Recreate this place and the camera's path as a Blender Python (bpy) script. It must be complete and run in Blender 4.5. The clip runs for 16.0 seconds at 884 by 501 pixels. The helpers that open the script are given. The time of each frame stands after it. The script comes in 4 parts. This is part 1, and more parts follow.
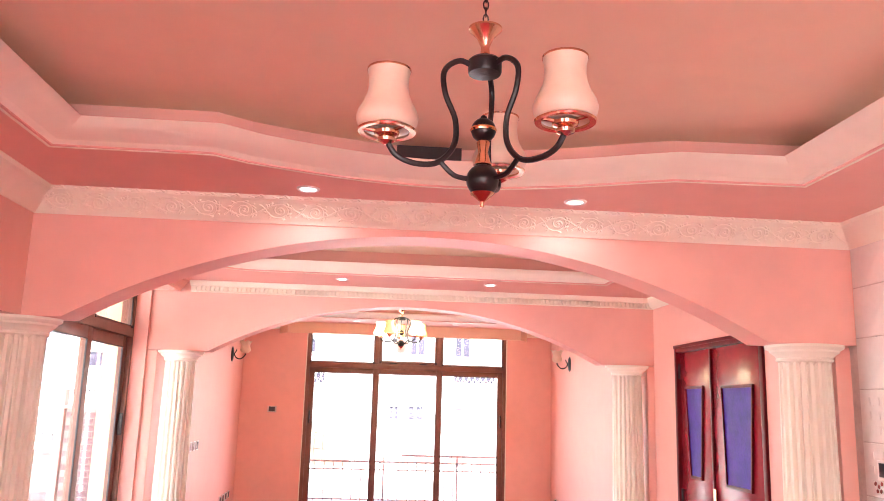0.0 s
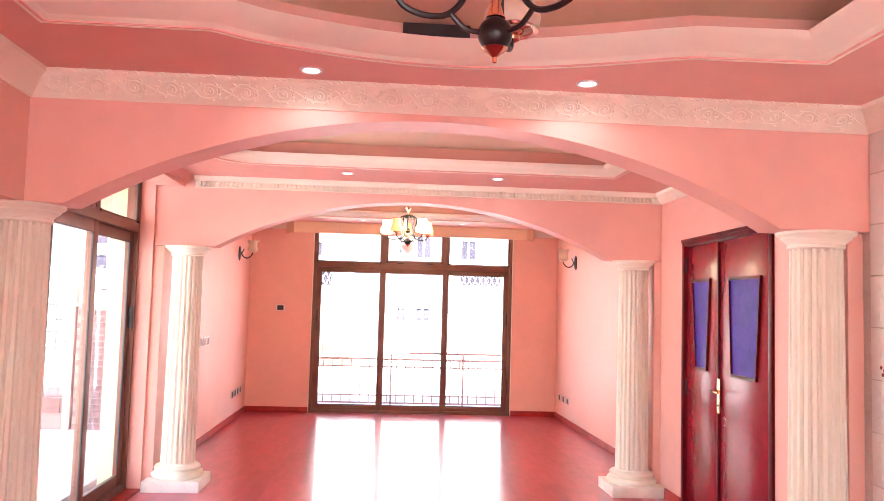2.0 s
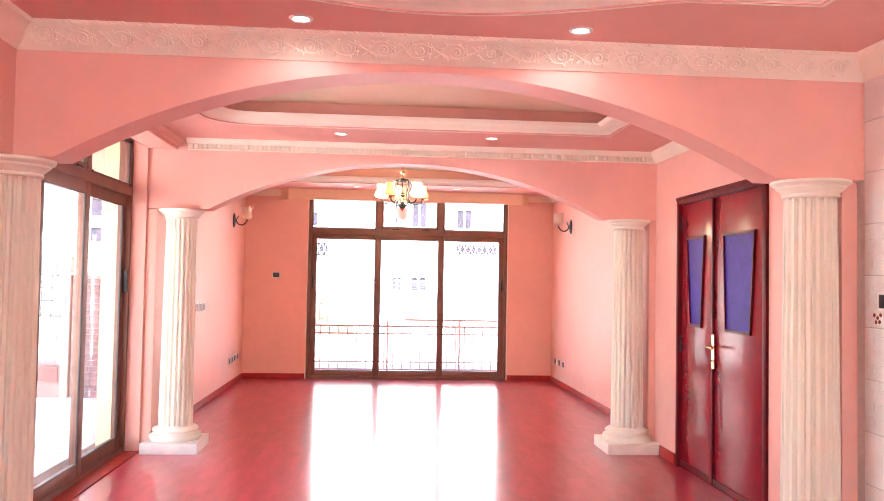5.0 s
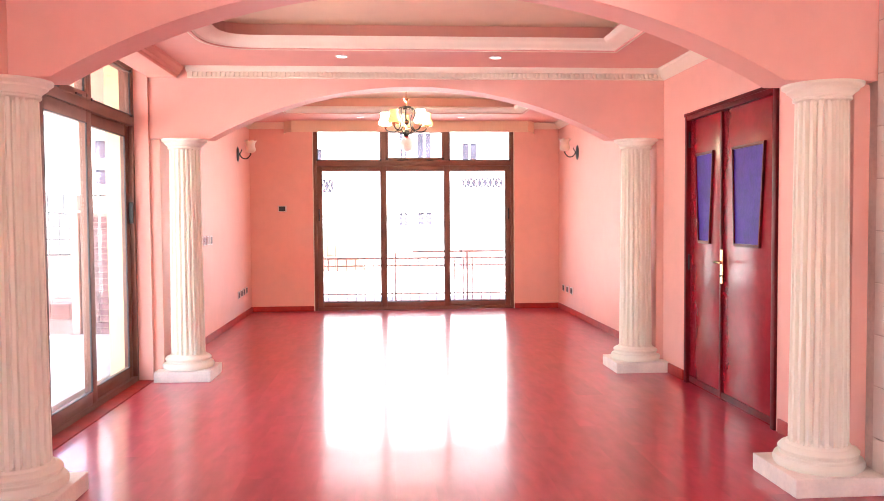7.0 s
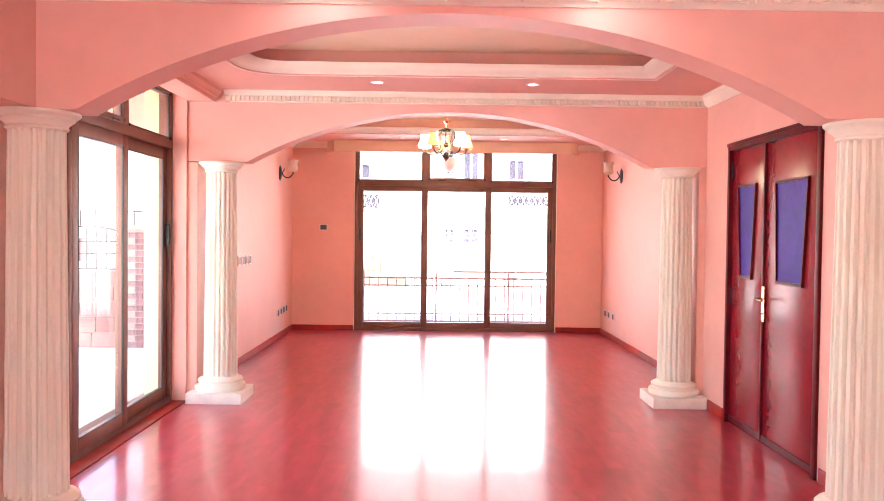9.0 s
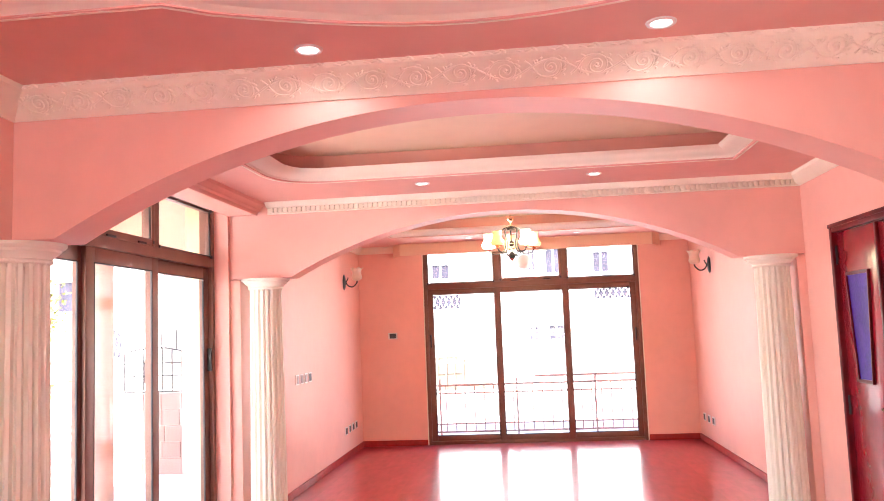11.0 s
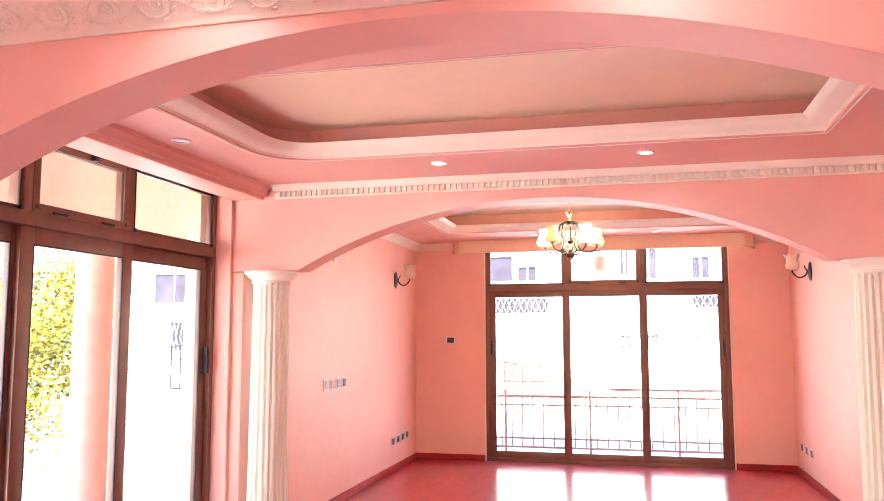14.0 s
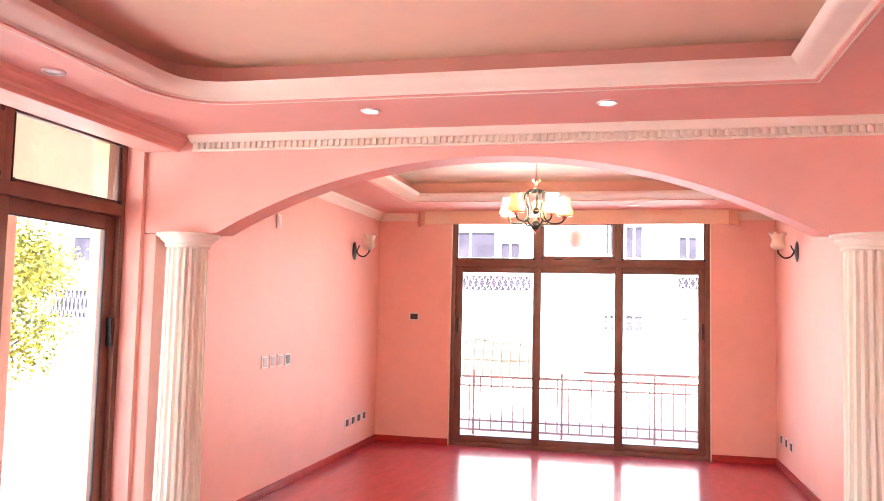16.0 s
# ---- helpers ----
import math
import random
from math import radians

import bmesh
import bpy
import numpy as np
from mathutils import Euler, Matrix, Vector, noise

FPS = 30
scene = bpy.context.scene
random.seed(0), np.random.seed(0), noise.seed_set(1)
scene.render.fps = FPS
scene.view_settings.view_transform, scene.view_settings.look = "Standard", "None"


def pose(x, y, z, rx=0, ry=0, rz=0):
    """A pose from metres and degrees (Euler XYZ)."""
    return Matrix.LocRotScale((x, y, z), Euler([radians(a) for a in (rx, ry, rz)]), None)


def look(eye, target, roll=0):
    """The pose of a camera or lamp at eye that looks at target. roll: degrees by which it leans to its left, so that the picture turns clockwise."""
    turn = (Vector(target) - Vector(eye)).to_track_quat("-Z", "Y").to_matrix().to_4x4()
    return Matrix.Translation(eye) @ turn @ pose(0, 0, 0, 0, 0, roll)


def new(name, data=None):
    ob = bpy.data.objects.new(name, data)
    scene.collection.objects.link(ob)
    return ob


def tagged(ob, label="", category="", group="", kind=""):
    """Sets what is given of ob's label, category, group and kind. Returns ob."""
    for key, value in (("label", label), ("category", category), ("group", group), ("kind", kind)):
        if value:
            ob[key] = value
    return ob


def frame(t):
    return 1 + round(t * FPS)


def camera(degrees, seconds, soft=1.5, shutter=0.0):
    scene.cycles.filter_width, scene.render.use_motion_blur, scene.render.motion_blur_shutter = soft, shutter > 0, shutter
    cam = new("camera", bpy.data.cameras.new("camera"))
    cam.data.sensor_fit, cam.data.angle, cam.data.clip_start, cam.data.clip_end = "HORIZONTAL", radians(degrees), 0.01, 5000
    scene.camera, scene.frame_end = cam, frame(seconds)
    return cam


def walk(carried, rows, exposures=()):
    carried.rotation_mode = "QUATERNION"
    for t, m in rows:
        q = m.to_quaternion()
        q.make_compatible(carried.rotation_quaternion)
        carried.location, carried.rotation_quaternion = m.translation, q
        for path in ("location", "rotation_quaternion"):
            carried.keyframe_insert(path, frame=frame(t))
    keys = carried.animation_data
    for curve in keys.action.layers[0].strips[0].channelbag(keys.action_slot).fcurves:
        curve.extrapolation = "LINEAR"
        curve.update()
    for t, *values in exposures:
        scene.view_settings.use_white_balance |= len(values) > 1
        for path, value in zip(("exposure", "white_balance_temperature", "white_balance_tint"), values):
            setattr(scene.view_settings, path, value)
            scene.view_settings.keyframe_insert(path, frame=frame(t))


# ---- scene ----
cam = camera(58.0, 16.0, soft=0.9)
PATH = [
    (0, (0.018, -0.037, 1.596), (0.166, 1.921, 1.973), 1.7),
    (0.5, (0.012, -0.018, 1.578), (0.164, 1.946, 1.925), 2.0),
    (1, (0.015, 0.0, 1.565), (0.158, 1.977, 1.833), 2.0),
    (1.5, (0.017, 0.013, 1.533), (0.158, 1.999, 1.725), 2.0),
    (2, (0.016, 0.034, 1.511), (0.159, 2.024, 1.655), 1.6),
    (2.5, (0.013, 0.044, 1.495), (0.145, 2.035, 1.638), 1.5),
    (3, (0.011, 0.044, 1.476), (0.152, 2.033, 1.627), 1.5),
    (5.5, (0.04, 0.057, 1.389), (0.195, 2.051, 1.43), 0.9),
    (6, (0.047, 0.072, 1.356), (0.18, 2.068, 1.352), -0.1),
    (6.5, (0.043, 0.077, 1.329), (0.204, 2.069, 1.266), 0.0),
    (7, (0.034, 0.079, 1.302), (0.173, 2.072, 1.222), -0.4),
    (7.5, (0.054, 0.084, 1.294), (0.181, 2.078, 1.206), -0.2),
    (8, (0.111, 0.085, 1.311), (0.176, 2.082, 1.22), 1.0),
    (8.5, (0.155, 0.092, 1.362), (0.205, 2.091, 1.318), 1.6),
    (9, (0.169, 0.161, 1.413), (0.184, 2.16, 1.366), 0.7),
    (9.5, (0.177, 0.33, 1.448), (0.135, 2.33, 1.467), -1.2),
    (12, (0.604, 1.104, 1.552), (0.232, 3.058, 1.767), 1.9),
    (12.5, (0.696, 1.276, 1.554), (0.258, 3.217, 1.753), 4.4),
    (13, (0.754, 1.402, 1.545), (0.318, 3.345, 1.733), 2.5),
    (13.5, (0.744, 1.576, 1.552), (0.3, 3.513, 1.778), 1.8),
    (14, (0.806, 1.743, 1.543), (0.34, 3.677, 1.749), -0.1),
    (14.5, (0.934, 1.901, 1.544), (0.395, 3.815, 1.762), 3.2),
    (15, (1.018, 2.053, 1.537), (0.466, 3.968, 1.693), 3.0),
    (15.5, (0.994, 2.257, 1.529), (0.495, 4.186, 1.7), 3.0),
    (16, (0.976, 2.43, 1.541), (0.527, 4.373, 1.689), 1.3),
]
walk(cam, [(t, look(eye, target, roll)) for t, eye, target, roll in PATH], exposures=[(0.0, 3.57), (1.5, 3.54), (5.5, 3.46), (9.0, 3.46), (12.0, 3.53), (16.0, 3.49)])

# ---- world, sun, lamps ----
SUN_EL, SUN_AZ = radians(58), radians(183)
world = bpy.data.worlds.new("sky")
scene.world = world
world.use_nodes = True
wn = world.node_tree.nodes
sky = wn.new("ShaderNodeTexSky")
sky.sky_type, sky.sun_disc = "NISHITA", False
sky.sun_elevation, sky.sun_rotation = SUN_EL, SUN_AZ
world.node_tree.links.new(sky.outputs[0], wn["Background"].inputs[0])
wn["Background"].inputs[1].default_value = 0.15


def lamp(name, kind, place, target, energy, colour=(1, 1, 1), **more):
    data = bpy.data.lights.new(name, kind)
    data.energy, data.color = energy, colour
    for key, value in more.items():
        if key == "size":
            data.size = value
        elif key == "size_y":
            data.shape, data.size_y = "RECTANGLE", value
        elif key == "radius":
            data.shadow_soft_size = value
        elif key == "angle":
            data.angle = value
        elif key == "spread":
            data.spread = value
        elif key == "spot":
            data.spot_size, data.spot_blend = value, 0.35
    ob = new(name, data)
    ob.matrix_world = look(place, target)
    return ob


sun_way = Vector((math.sin(SUN_AZ) * math.cos(SUN_EL), math.cos(SUN_AZ) * math.cos(SUN_EL), math.sin(SUN_EL)))
lamp("sun", "SUN", sun_way * 30, (0, 0, 0), 4.6, (1.0, 0.94, 0.86), angle=radians(0.53))
# fill lamp added in an unseen opening behind the entrance room
lamp("back_fill_light", "AREA", (0.25, -3.62, 1.3), (0.25, 2.0, 1.35), 0.2, (1.0, 0.95, 0.80), size=2.2, size_y=1.9)
# sky light in the openings of the end window and the garden window
lamp("end_window_sky", "AREA", (0.44, 11.68, 1.25), (0.44, 5.0, 1.1), 2.0, (0.95, 0.97, 1.0), size=2.7, size_y=2.2)
lamp("garden_window_sky", "AREA", (-2.16, 5.1, 1.2), (2.0, 5.0, 1.0), 2.3, (0.98, 0.98, 1.0), size=2.0, size_y=1.9, spread=radians(110))

# ---- materials ----


def material(name, colour, rough=0.6, metal=0.0, spread=0.06, scale=6.0, grain=60.0, bump=0.05, second=None, mix=0.0,
             island=0.0, coat=0.0, spec=0.5):
    m = bpy.data.materials.new(name)
    m.use_nodes = True
    n, link = m.node_tree.nodes, m.node_tree.links.new
    b = n["Principled BSDF"]
    b.inputs["Roughness"].default_value, b.inputs["Metallic"].default_value = rough, metal
    b.inputs["Coat Weight"].default_value, b.inputs["Coat Roughness"].default_value = coat, 0.14
    b.inputs["Specular IOR Level"].default_value = spec
    co = n.new("ShaderNodeTexCoord")
    big, fine = n.new("ShaderNodeTexNoise"), n.new("ShaderNodeTexNoise")
    big.inputs["Scale"].default_value, fine.inputs["Scale"].default_value = scale, grain
    big.inputs["Detail"].default_value = 4
    for tex in (big, fine):
        link(co.outputs["Object"], tex.inputs["Vector"])
    ramp = n.new("ShaderNodeValToRGB")
    a = [max(0, c * (1 - spread)) for c in colour]
    z = [min(1, c * (1 + spread)) for c in (second or colour)]
    ramp.color_ramp.elements[0].position, ramp.color_ramp.elements[1].position = 0.35, 0.65
    ramp.color_ramp.elements[0].color, ramp.color_ramp.elements[1].color = (*a, 1), (*z, 1)
    link(big.outputs[0], ramp.inputs[0])
    over = n.new("ShaderNodeMix")
    over.data_type, over.blend_type = "RGBA", "MULTIPLY"
    over.inputs[0].default_value = min(1.0, spread * 3)
    link(ramp.outputs[0], over.inputs[6])
    soft = n.new("ShaderNodeValToRGB")
    soft.color_ramp.elements[0].position, soft.color_ramp.elements[1].position = 0.3, 0.6
    soft.color_ramp.elements[0].color = (0.72, 0.72, 0.72, 1)
    link(fine.outputs[0], soft.inputs[0])
    link(soft.outputs[0], over.inputs[7])
    out = over.outputs[2]
    if island:
        info, hue = n.new("ShaderNodeObjectInfo"), n.new("ShaderNodeHueSaturation")
        span = n.new("ShaderNodeMapRange")
        span.inputs[3].default_value, span.inputs[4].default_value = 1 - island, 1 + island
        link(info.outputs["Random"], span.inputs[0])
        link(span.outputs[0], hue.inputs["Value"])
        link(out, hue.inputs["Color"])
        out = hue.outputs[0]
    link(out, b.inputs["Base Color"])
    if bump:
        bp = n.new("ShaderNodeBump")
        bp.inputs["Strength"].default_value, bp.inputs["Distance"].default_value = bump, 0.01
        link(fine.outputs[0], bp.inputs["Height"])
        link(bp.outputs[0], b.inputs["Normal"])
    return m


def glow(name, colour, strength, base=(0.8, 0.8, 0.8)):
    m = bpy.data.materials.new(name)
    m.use_nodes = True
    b = m.node_tree.nodes["Principled BSDF"]
    b.inputs["Base Color"].default_value = (*base, 1)
    b.inputs["Emission Color"].default_value, b.inputs["Emission Strength"].default_value = (*colour, 1), strength
    return m


def glass(name, tint=(1, 1, 1), rough=0.0):
    m = bpy.data.materials.new(name)
    m.use_nodes = True
    n, link = m.node_tree.nodes, m.node_tree.links.new
    n.remove(n["Principled BSDF"])
    see, shine, mix, edge = n.new("ShaderNodeBsdfTransparent"), n.new("ShaderNodeBsdfGlossy"), n.new("ShaderNodeMixShader"), n.new("ShaderNodeLayerWeight")
    power, fres = n.new("ShaderNodeMath"), n.new("ShaderNodeMath")
    power.operation, fres.operation = "POWER", "MULTIPLY_ADD"
    power.inputs[1].default_value, fres.inputs[1].default_value, fres.inputs[2].default_value = 5.0, 0.5, 0.02
    link(edge.outputs["Facing"], power.inputs[0])
    link(power.outputs[0], fres.inputs[0])
    see.inputs[0].default_value = (*tint, 1)
    shine.inputs["Roughness"].default_value = rough
    link(fres.outputs[0], mix.inputs[0])
    link(see.outputs[0], mix.inputs[1])
    link(shine.outputs[0], mix.inputs[2])
    link(mix.outputs[0], n["Material Output"].inputs[0])
    return m


def wood_floor(name):
    """Glossy red laminate: short strips with streaky grain, one tone per plank."""
    m = bpy.data.materials.new(name)
    m.use_nodes = True
    n, link = m.node_tree.nodes, m.node_tree.links.new
    b = n["Principled BSDF"]
    b.inputs["Specular IOR Level"].default_value = 0.4
    b.inputs["Coat Weight"].default_value, b.inputs["Coat Roughness"].default_value = 0.5, 0.10
    co, info = n.new("ShaderNodeTexCoord"), n.new("ShaderNodeObjectInfo")
    shift = n.new("ShaderNodeVectorMath")
    shift.operation = "MULTIPLY_ADD"
    shift.inputs[1].default_value = (1, 1, 1)
    link(co.outputs["Object"], shift.inputs[0])
    spread = n.new("ShaderNodeVectorMath")
    spread.operation = "SCALE"
    spread.inputs[0].default_value = (3.1, 17.0, 5.0)
    link(info.outputs["Random"], spread.inputs[3])
    link(spread.outputs[0], shift.inputs[2])
    strips = n.new("ShaderNodeTexBrick")
    strips.inputs["Scale"].default_value = 1.0
    strips.inputs["Brick Width"].default_value, strips.inputs["Row Height"].default_value = 0.42, 0.065
    strips.inputs["Mortar Size"].default_value = 0.0
    strips.inputs["Color1"].default_value, strips.inputs["Color2"].default_value = (0.425, 0.037, 0.064, 1), (0.465, 0.045, 0.073, 1)
    strips.inputs["Mortar"].default_value = (0.32, 0.025, 0.034, 1)
    turn = n.new("ShaderNodeMapping")
    turn.inputs["Rotation"].default_value = (0, 0, radians(90))
    link(shift.outputs[0], turn.inputs[0])
    link(turn.outputs[0], strips.inputs["Vector"])
    stretch = n.new("ShaderNodeMapping")
    stretch.inputs["Scale"].default_value = (15, 4.5, 1)
    link(shift.outputs[0], stretch.inputs[0])
    grain = n.new("ShaderNodeTexNoise")
    grain.inputs["Scale"].default_value, grain.inputs["Detail"].default_value = 1.0, 4
    link(stretch.outputs[0], grain.inputs["Vector"])
    tone = n.new("ShaderNodeValToRGB")
    tone.color_ramp.elements[0].position, tone.color_ramp.elements[1].position = 0.3, 0.7
    tone.color_ramp.elements[0].color, tone.color_ramp.elements[1].color = (0.76, 0.68, 0.70, 1), (1.14, 1.2, 1.2, 1)
    link(grain.outputs[0], tone.inputs[0])
    mix = n.new("ShaderNodeMix")
    mix.data_type, mix.blend_type = "RGBA", "MULTIPLY"
    mix.inputs[0].default_value = 0.75
    link(strips.outputs[0], mix.inputs[6])
    link(tone.outputs[0], mix.inputs[7])
    hue, span = n.new("ShaderNodeHueSaturation"), n.new("ShaderNodeMapRange")
    span.inputs[3].default_value, span.inputs[4].default_value = 0.92, 1.08
    link(info.outputs["Random"], span.inputs[0])
    link(span.outputs[0], hue.inputs["Value"])
    link(mix.outputs[2], hue.inputs["Color"])
    link(hue.outputs[0], b.inputs["Base Color"])
    scuff = n.new("ShaderNodeTexNoise")
    scuff.inputs["Scale"].default_value, scuff.inputs["Detail"].default_value = 3.0, 5
    link(co.outputs["Object"], scuff.inputs["Vector"])
    rr = n.new("ShaderNodeMapRange")
    rr.inputs[1].default_value, rr.inputs[2].default_value = 0.3, 0.7
    rr.inputs[3].default_value, rr.inputs[4].default_value = 0.278, 0.30
    link(scuff.outputs[0], rr.inputs[0])
    link(rr.outputs[0], b.inputs["Roughness"])
    return m


PINK = material("salmon_paint", (0.87, 0.46, 0.375), 0.5, spread=0.035, scale=1.4, grain=9, bump=0.04)
PINK_C = material("ceiling_paint", (0.86, 0.46, 0.38), 0.6, spread=0.03, scale=1.2, grain=8, bump=0.03)
CREAM = material("cream_plaster", (0.86, 0.79, 0.66), 0.55, spread=0.02, scale=3, grain=16, bump=0.015)
MOULD = material("cream_moulding_paint", (0.93, 0.83, 0.68), 0.5, spread=0.025, scale=3, grain=14, bump=0.02)
STONE = material("painted_plinth", (0.85, 0.76, 0.66), 0.45, spread=0.07, scale=7, grain=50, bump=0.08)
PEACH = material("pale_ceiling_paint", (0.91, 0.68, 0.49), 0.6, spread=0.03, scale=1.2, grain=8, bump=0.03)
FLOOR = wood_floor("red_laminate")
SKIRT = material("red_wood_skirting", (0.38, 0.035, 0.028), 0.4, spread=0.15, scale=9, grain=70, spec=0.2)
DOORW = material("red_varnished_wood", (0.26, 0.006, 0.017), 0.25, spread=0.12, scale=3.0, grain=24, bump=0.012, coat=0.15, spec=0.35)
DOORD = material("dark_door_moulding", (0.12, 0.005, 0.009), 0.34, spread=0.25, scale=10, grain=60, spec=0.14)
PURPLE = material("purple_film_glass", (0.052, 0.012, 0.27), 0.4, spread=0.16, scale=12, grain=55, bump=0.12, spec=0.12)
BRONZE = material("bronze_aluminium", (0.20, 0.088, 0.058), 0.42, 0.15, spread=0.08, scale=8, grain=80, bump=0.02)
BLACK = material("black_metal", (0.018, 0.014, 0.014), 0.35, 0.3, spread=0.15, scale=20, grain=120)
BRASS = material("polished_brass", (0.78, 0.47, 0.24), 0.16, 1.0, spread=0.08, scale=20, grain=90, bump=0.02)
COPPER = material("copper_finish", (0.74, 0.43, 0.29), 0.18, 1.0, spread=0.08, scale=20, grain=90, bump=0.02)
OPAL = material("opal_glass", (0.74, 0.60, 0.47), 0.3, spread=0.04, scale=14, grain=60, bump=0.02)
LIT_W = glow("lit_white_shade", (1.0, 0.84, 0.58), 9.0)
LIT_Y = glow("lit_yellow_shade", (1.0, 0.62, 0.22), 0.08, (0.8, 0.58, 0.30))
SPOT = glow("downlight_led", (0.9, 0.95, 1.0), 1.2)
DULL = material("unlit_lens", (0.85, 0.82, 0.8), 0.3, spread=0.03)
WHITEP = material("white_plastic", (0.8, 0.72, 0.68), 0.35, spread=0.04, scale=20, grain=90, bump=0.01)
DARKP = material("dark_plastic", (0.03, 0.022, 0.022), 0.35, spread=0.1, scale=20, grain=90)
# panel's peach with the recess's shade and warm light put into the colour
RECESS_SHADE = material("shaded_recess_peach", (0.64, 0.37, 0.22), 0.6, spread=0.06, scale=1.5, grain=9, bump=0.03)
TILE = material("glazed_wall_tile", (0.84, 0.76, 0.70), 0.12, spread=0.04, scale=5, grain=30, bump=0.03, island=0.05)
DECOR = material("tile_decor", (0.30, 0.08, 0.07), 0.2, spread=0.2, scale=20)
GROUT = material("tile_grout", (0.62, 0.5, 0.45), 0.8, spread=0.1)
PANE = glass("window_glass")
YARD = material("pale_concrete", (0.55, 0.53, 0.52), 0.85, spread=0.12, scale=0.7, grain=22)
FACADE = material("white_facade", (0.45, 0.41, 0.40), 0.8, spread=0.08, scale=0.8, grain=14)
FPINK = material("pink_facade", (0.62, 0.36, 0.30), 0.8, spread=0.1, scale=1.0, grain=14)
CREAMX = material("yellow_outside_paint", (0.74, 0.59, 0.36), 0.8, spread=0.08, scale=1.6, grain=20)
PORCH = material("porch_cream_paint", (0.88, 0.84, 0.74), 0.8, spread=0.06, scale=1.6, grain=20)
FGLASS = material("far_window_glass", (0.045, 0.040, 0.056), 0.5, spread=0.25, scale=2, spec=0.1)
RAIL = material("rust_red_iron", (0.34, 0.18, 0.15), 0.5, spread=0.2, scale=14)
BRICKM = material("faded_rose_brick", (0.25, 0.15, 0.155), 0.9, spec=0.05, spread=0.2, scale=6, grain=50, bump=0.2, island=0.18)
MORTAR = material("garden_mortar", (0.36, 0.28, 0.24), 0.9, spread=0.1)
BLOCK = material("pink_stone_block", (0.30, 0.17, 0.15), 0.85, spread=0.12, scale=4, grain=40, bump=0.1, island=0.12, spec=0.1)
# beige of the yard mound, darkened so that full sun doesn't bleach it
MOUND = material("darkened_beige", (0.13, 0.095, 0.07), 0.95, spread=0.2, scale=2, grain=18, bump=0.3, spec=0.05)
BARK = material("bark", (0.12, 0.08, 0.05), 0.9, spread=0.3, scale=9, bump=0.4)
LEAF = material("leaf_green", (0.08, 0.12, 0.016), 0.6, spread=0.3, scale=3, grain=20, second=(0.34, 0.28, 0.02))
GLOBE = material("pink_globe_glass", (0.78, 0.46, 0.38), 0.3, spread=0.05)

# ---- builders ----


def part(name, bm, mat, parent=None, label="", smooth=False, loc=None):
    bmesh.ops.recalc_face_normals(bm, faces=bm.faces[:])
    me = bpy.data.meshes.new(name)
    bm.to_mesh(me)
    bm.free()
    if smooth:
        me.shade_smooth()
        me.set_sharp_from_angle(angle=radians(38))
    me.materials.append(mat)
    ob = new(name, me)
    if loc is not None:
        ob.location = loc
    if parent is not None:
        ob.parent = parent
    if label:
        ob["label"] = label
    return ob


def share(name, mesh, parent, place, turn=0.0, axis="Z"):
    ob = new(name, mesh)
    ob.parent = parent
    ob.matrix_local = Matrix.Translation(place) @ Matrix.Rotation(turn, 4, axis)
    return ob


def empty(name, place=(0, 0, 0), turn=0.0):
    ob = new(name)
    ob.matrix_world = pose(*place, 0, 0, turn)
    return ob


def box(bm, a, b, bevel=0.0):
    lo, hi = [min(p, q) for p, q in zip(a, b)], [max(p, q) for p, q in zip(a, b)]
    m = Matrix.Translation([(p + q) / 2 for p, q in zip(lo, hi)]) @ Matrix.Diagonal([max(q - p, 1e-5) for p, q in zip(lo, hi)] + [1])
    made = bmesh.ops.create_cube(bm, size=1, matrix=m)["verts"]
    if bevel:
        edges = {e for v in made for e in v.link_edges}
        bmesh.ops.bevel(bm, geom=list(edges), offset=bevel, segments=2, affect="EDGES", profile=0.6)
    return bm


def boxes(*pairs, bevel=0.0):
    bm = bmesh.new()
    for a, b in pairs:
        box(bm, a, b, bevel)
    return bm


def lathe(bm, profile, turns=24, at=(0, 0, 0), cap=True):
    """Turns a list of (radius, height) about the z axis."""
    rings = []
    for r, z in profile:
        rings.append([bm.verts.new((at[0] + r * math.cos(2 * math.pi * k / turns), at[1] + r * math.sin(2 * math.pi * k / turns), at[2] + z)) for k in range(turns)])
    for a, b in zip(rings, rings[1:]):
        for k in range(turns):
            bm.faces.new((a[k], a[(k + 1) % turns], b[(k + 1) % turns], b[k]))
    if cap:
        for ring in (rings[0], rings[-1]):
            if (ring[0].co - ring[len(ring) // 2].co).length > 1e-4:
                bm.faces.new(ring)
    return bm


def tube(bm, points, radius, sides=8, taper=None):
    pts = [Vector(p) for p in points]
    rings, side = [], None
    for i, p in enumerate(pts):
        way = (pts[min(i + 1, len(pts) - 1)] - pts[max(i - 1, 0)]).normalized()
        if side is None:
            side = way.orthogonal().normalized()
        side = (side - way * side.dot(way)).normalized()
        up = way.cross(side)
        r = radius if taper is None else radius + (taper - radius) * i / (len(pts) - 1)
        rings.append([bm.verts.new(p + r * (math.cos(2 * math.pi * k / sides) * side + math.sin(2 * math.pi * k / sides) * up)) for k in range(sides)])
    for a, b in zip(rings, rings[1:]):
        for k in range(sides):
            bm.faces.new((a[k], a[(k + 1) % sides], b[(k + 1) % sides], b[k]))
    bm.faces.new(rings[0]), bm.faces.new(rings[-1])
    return bm


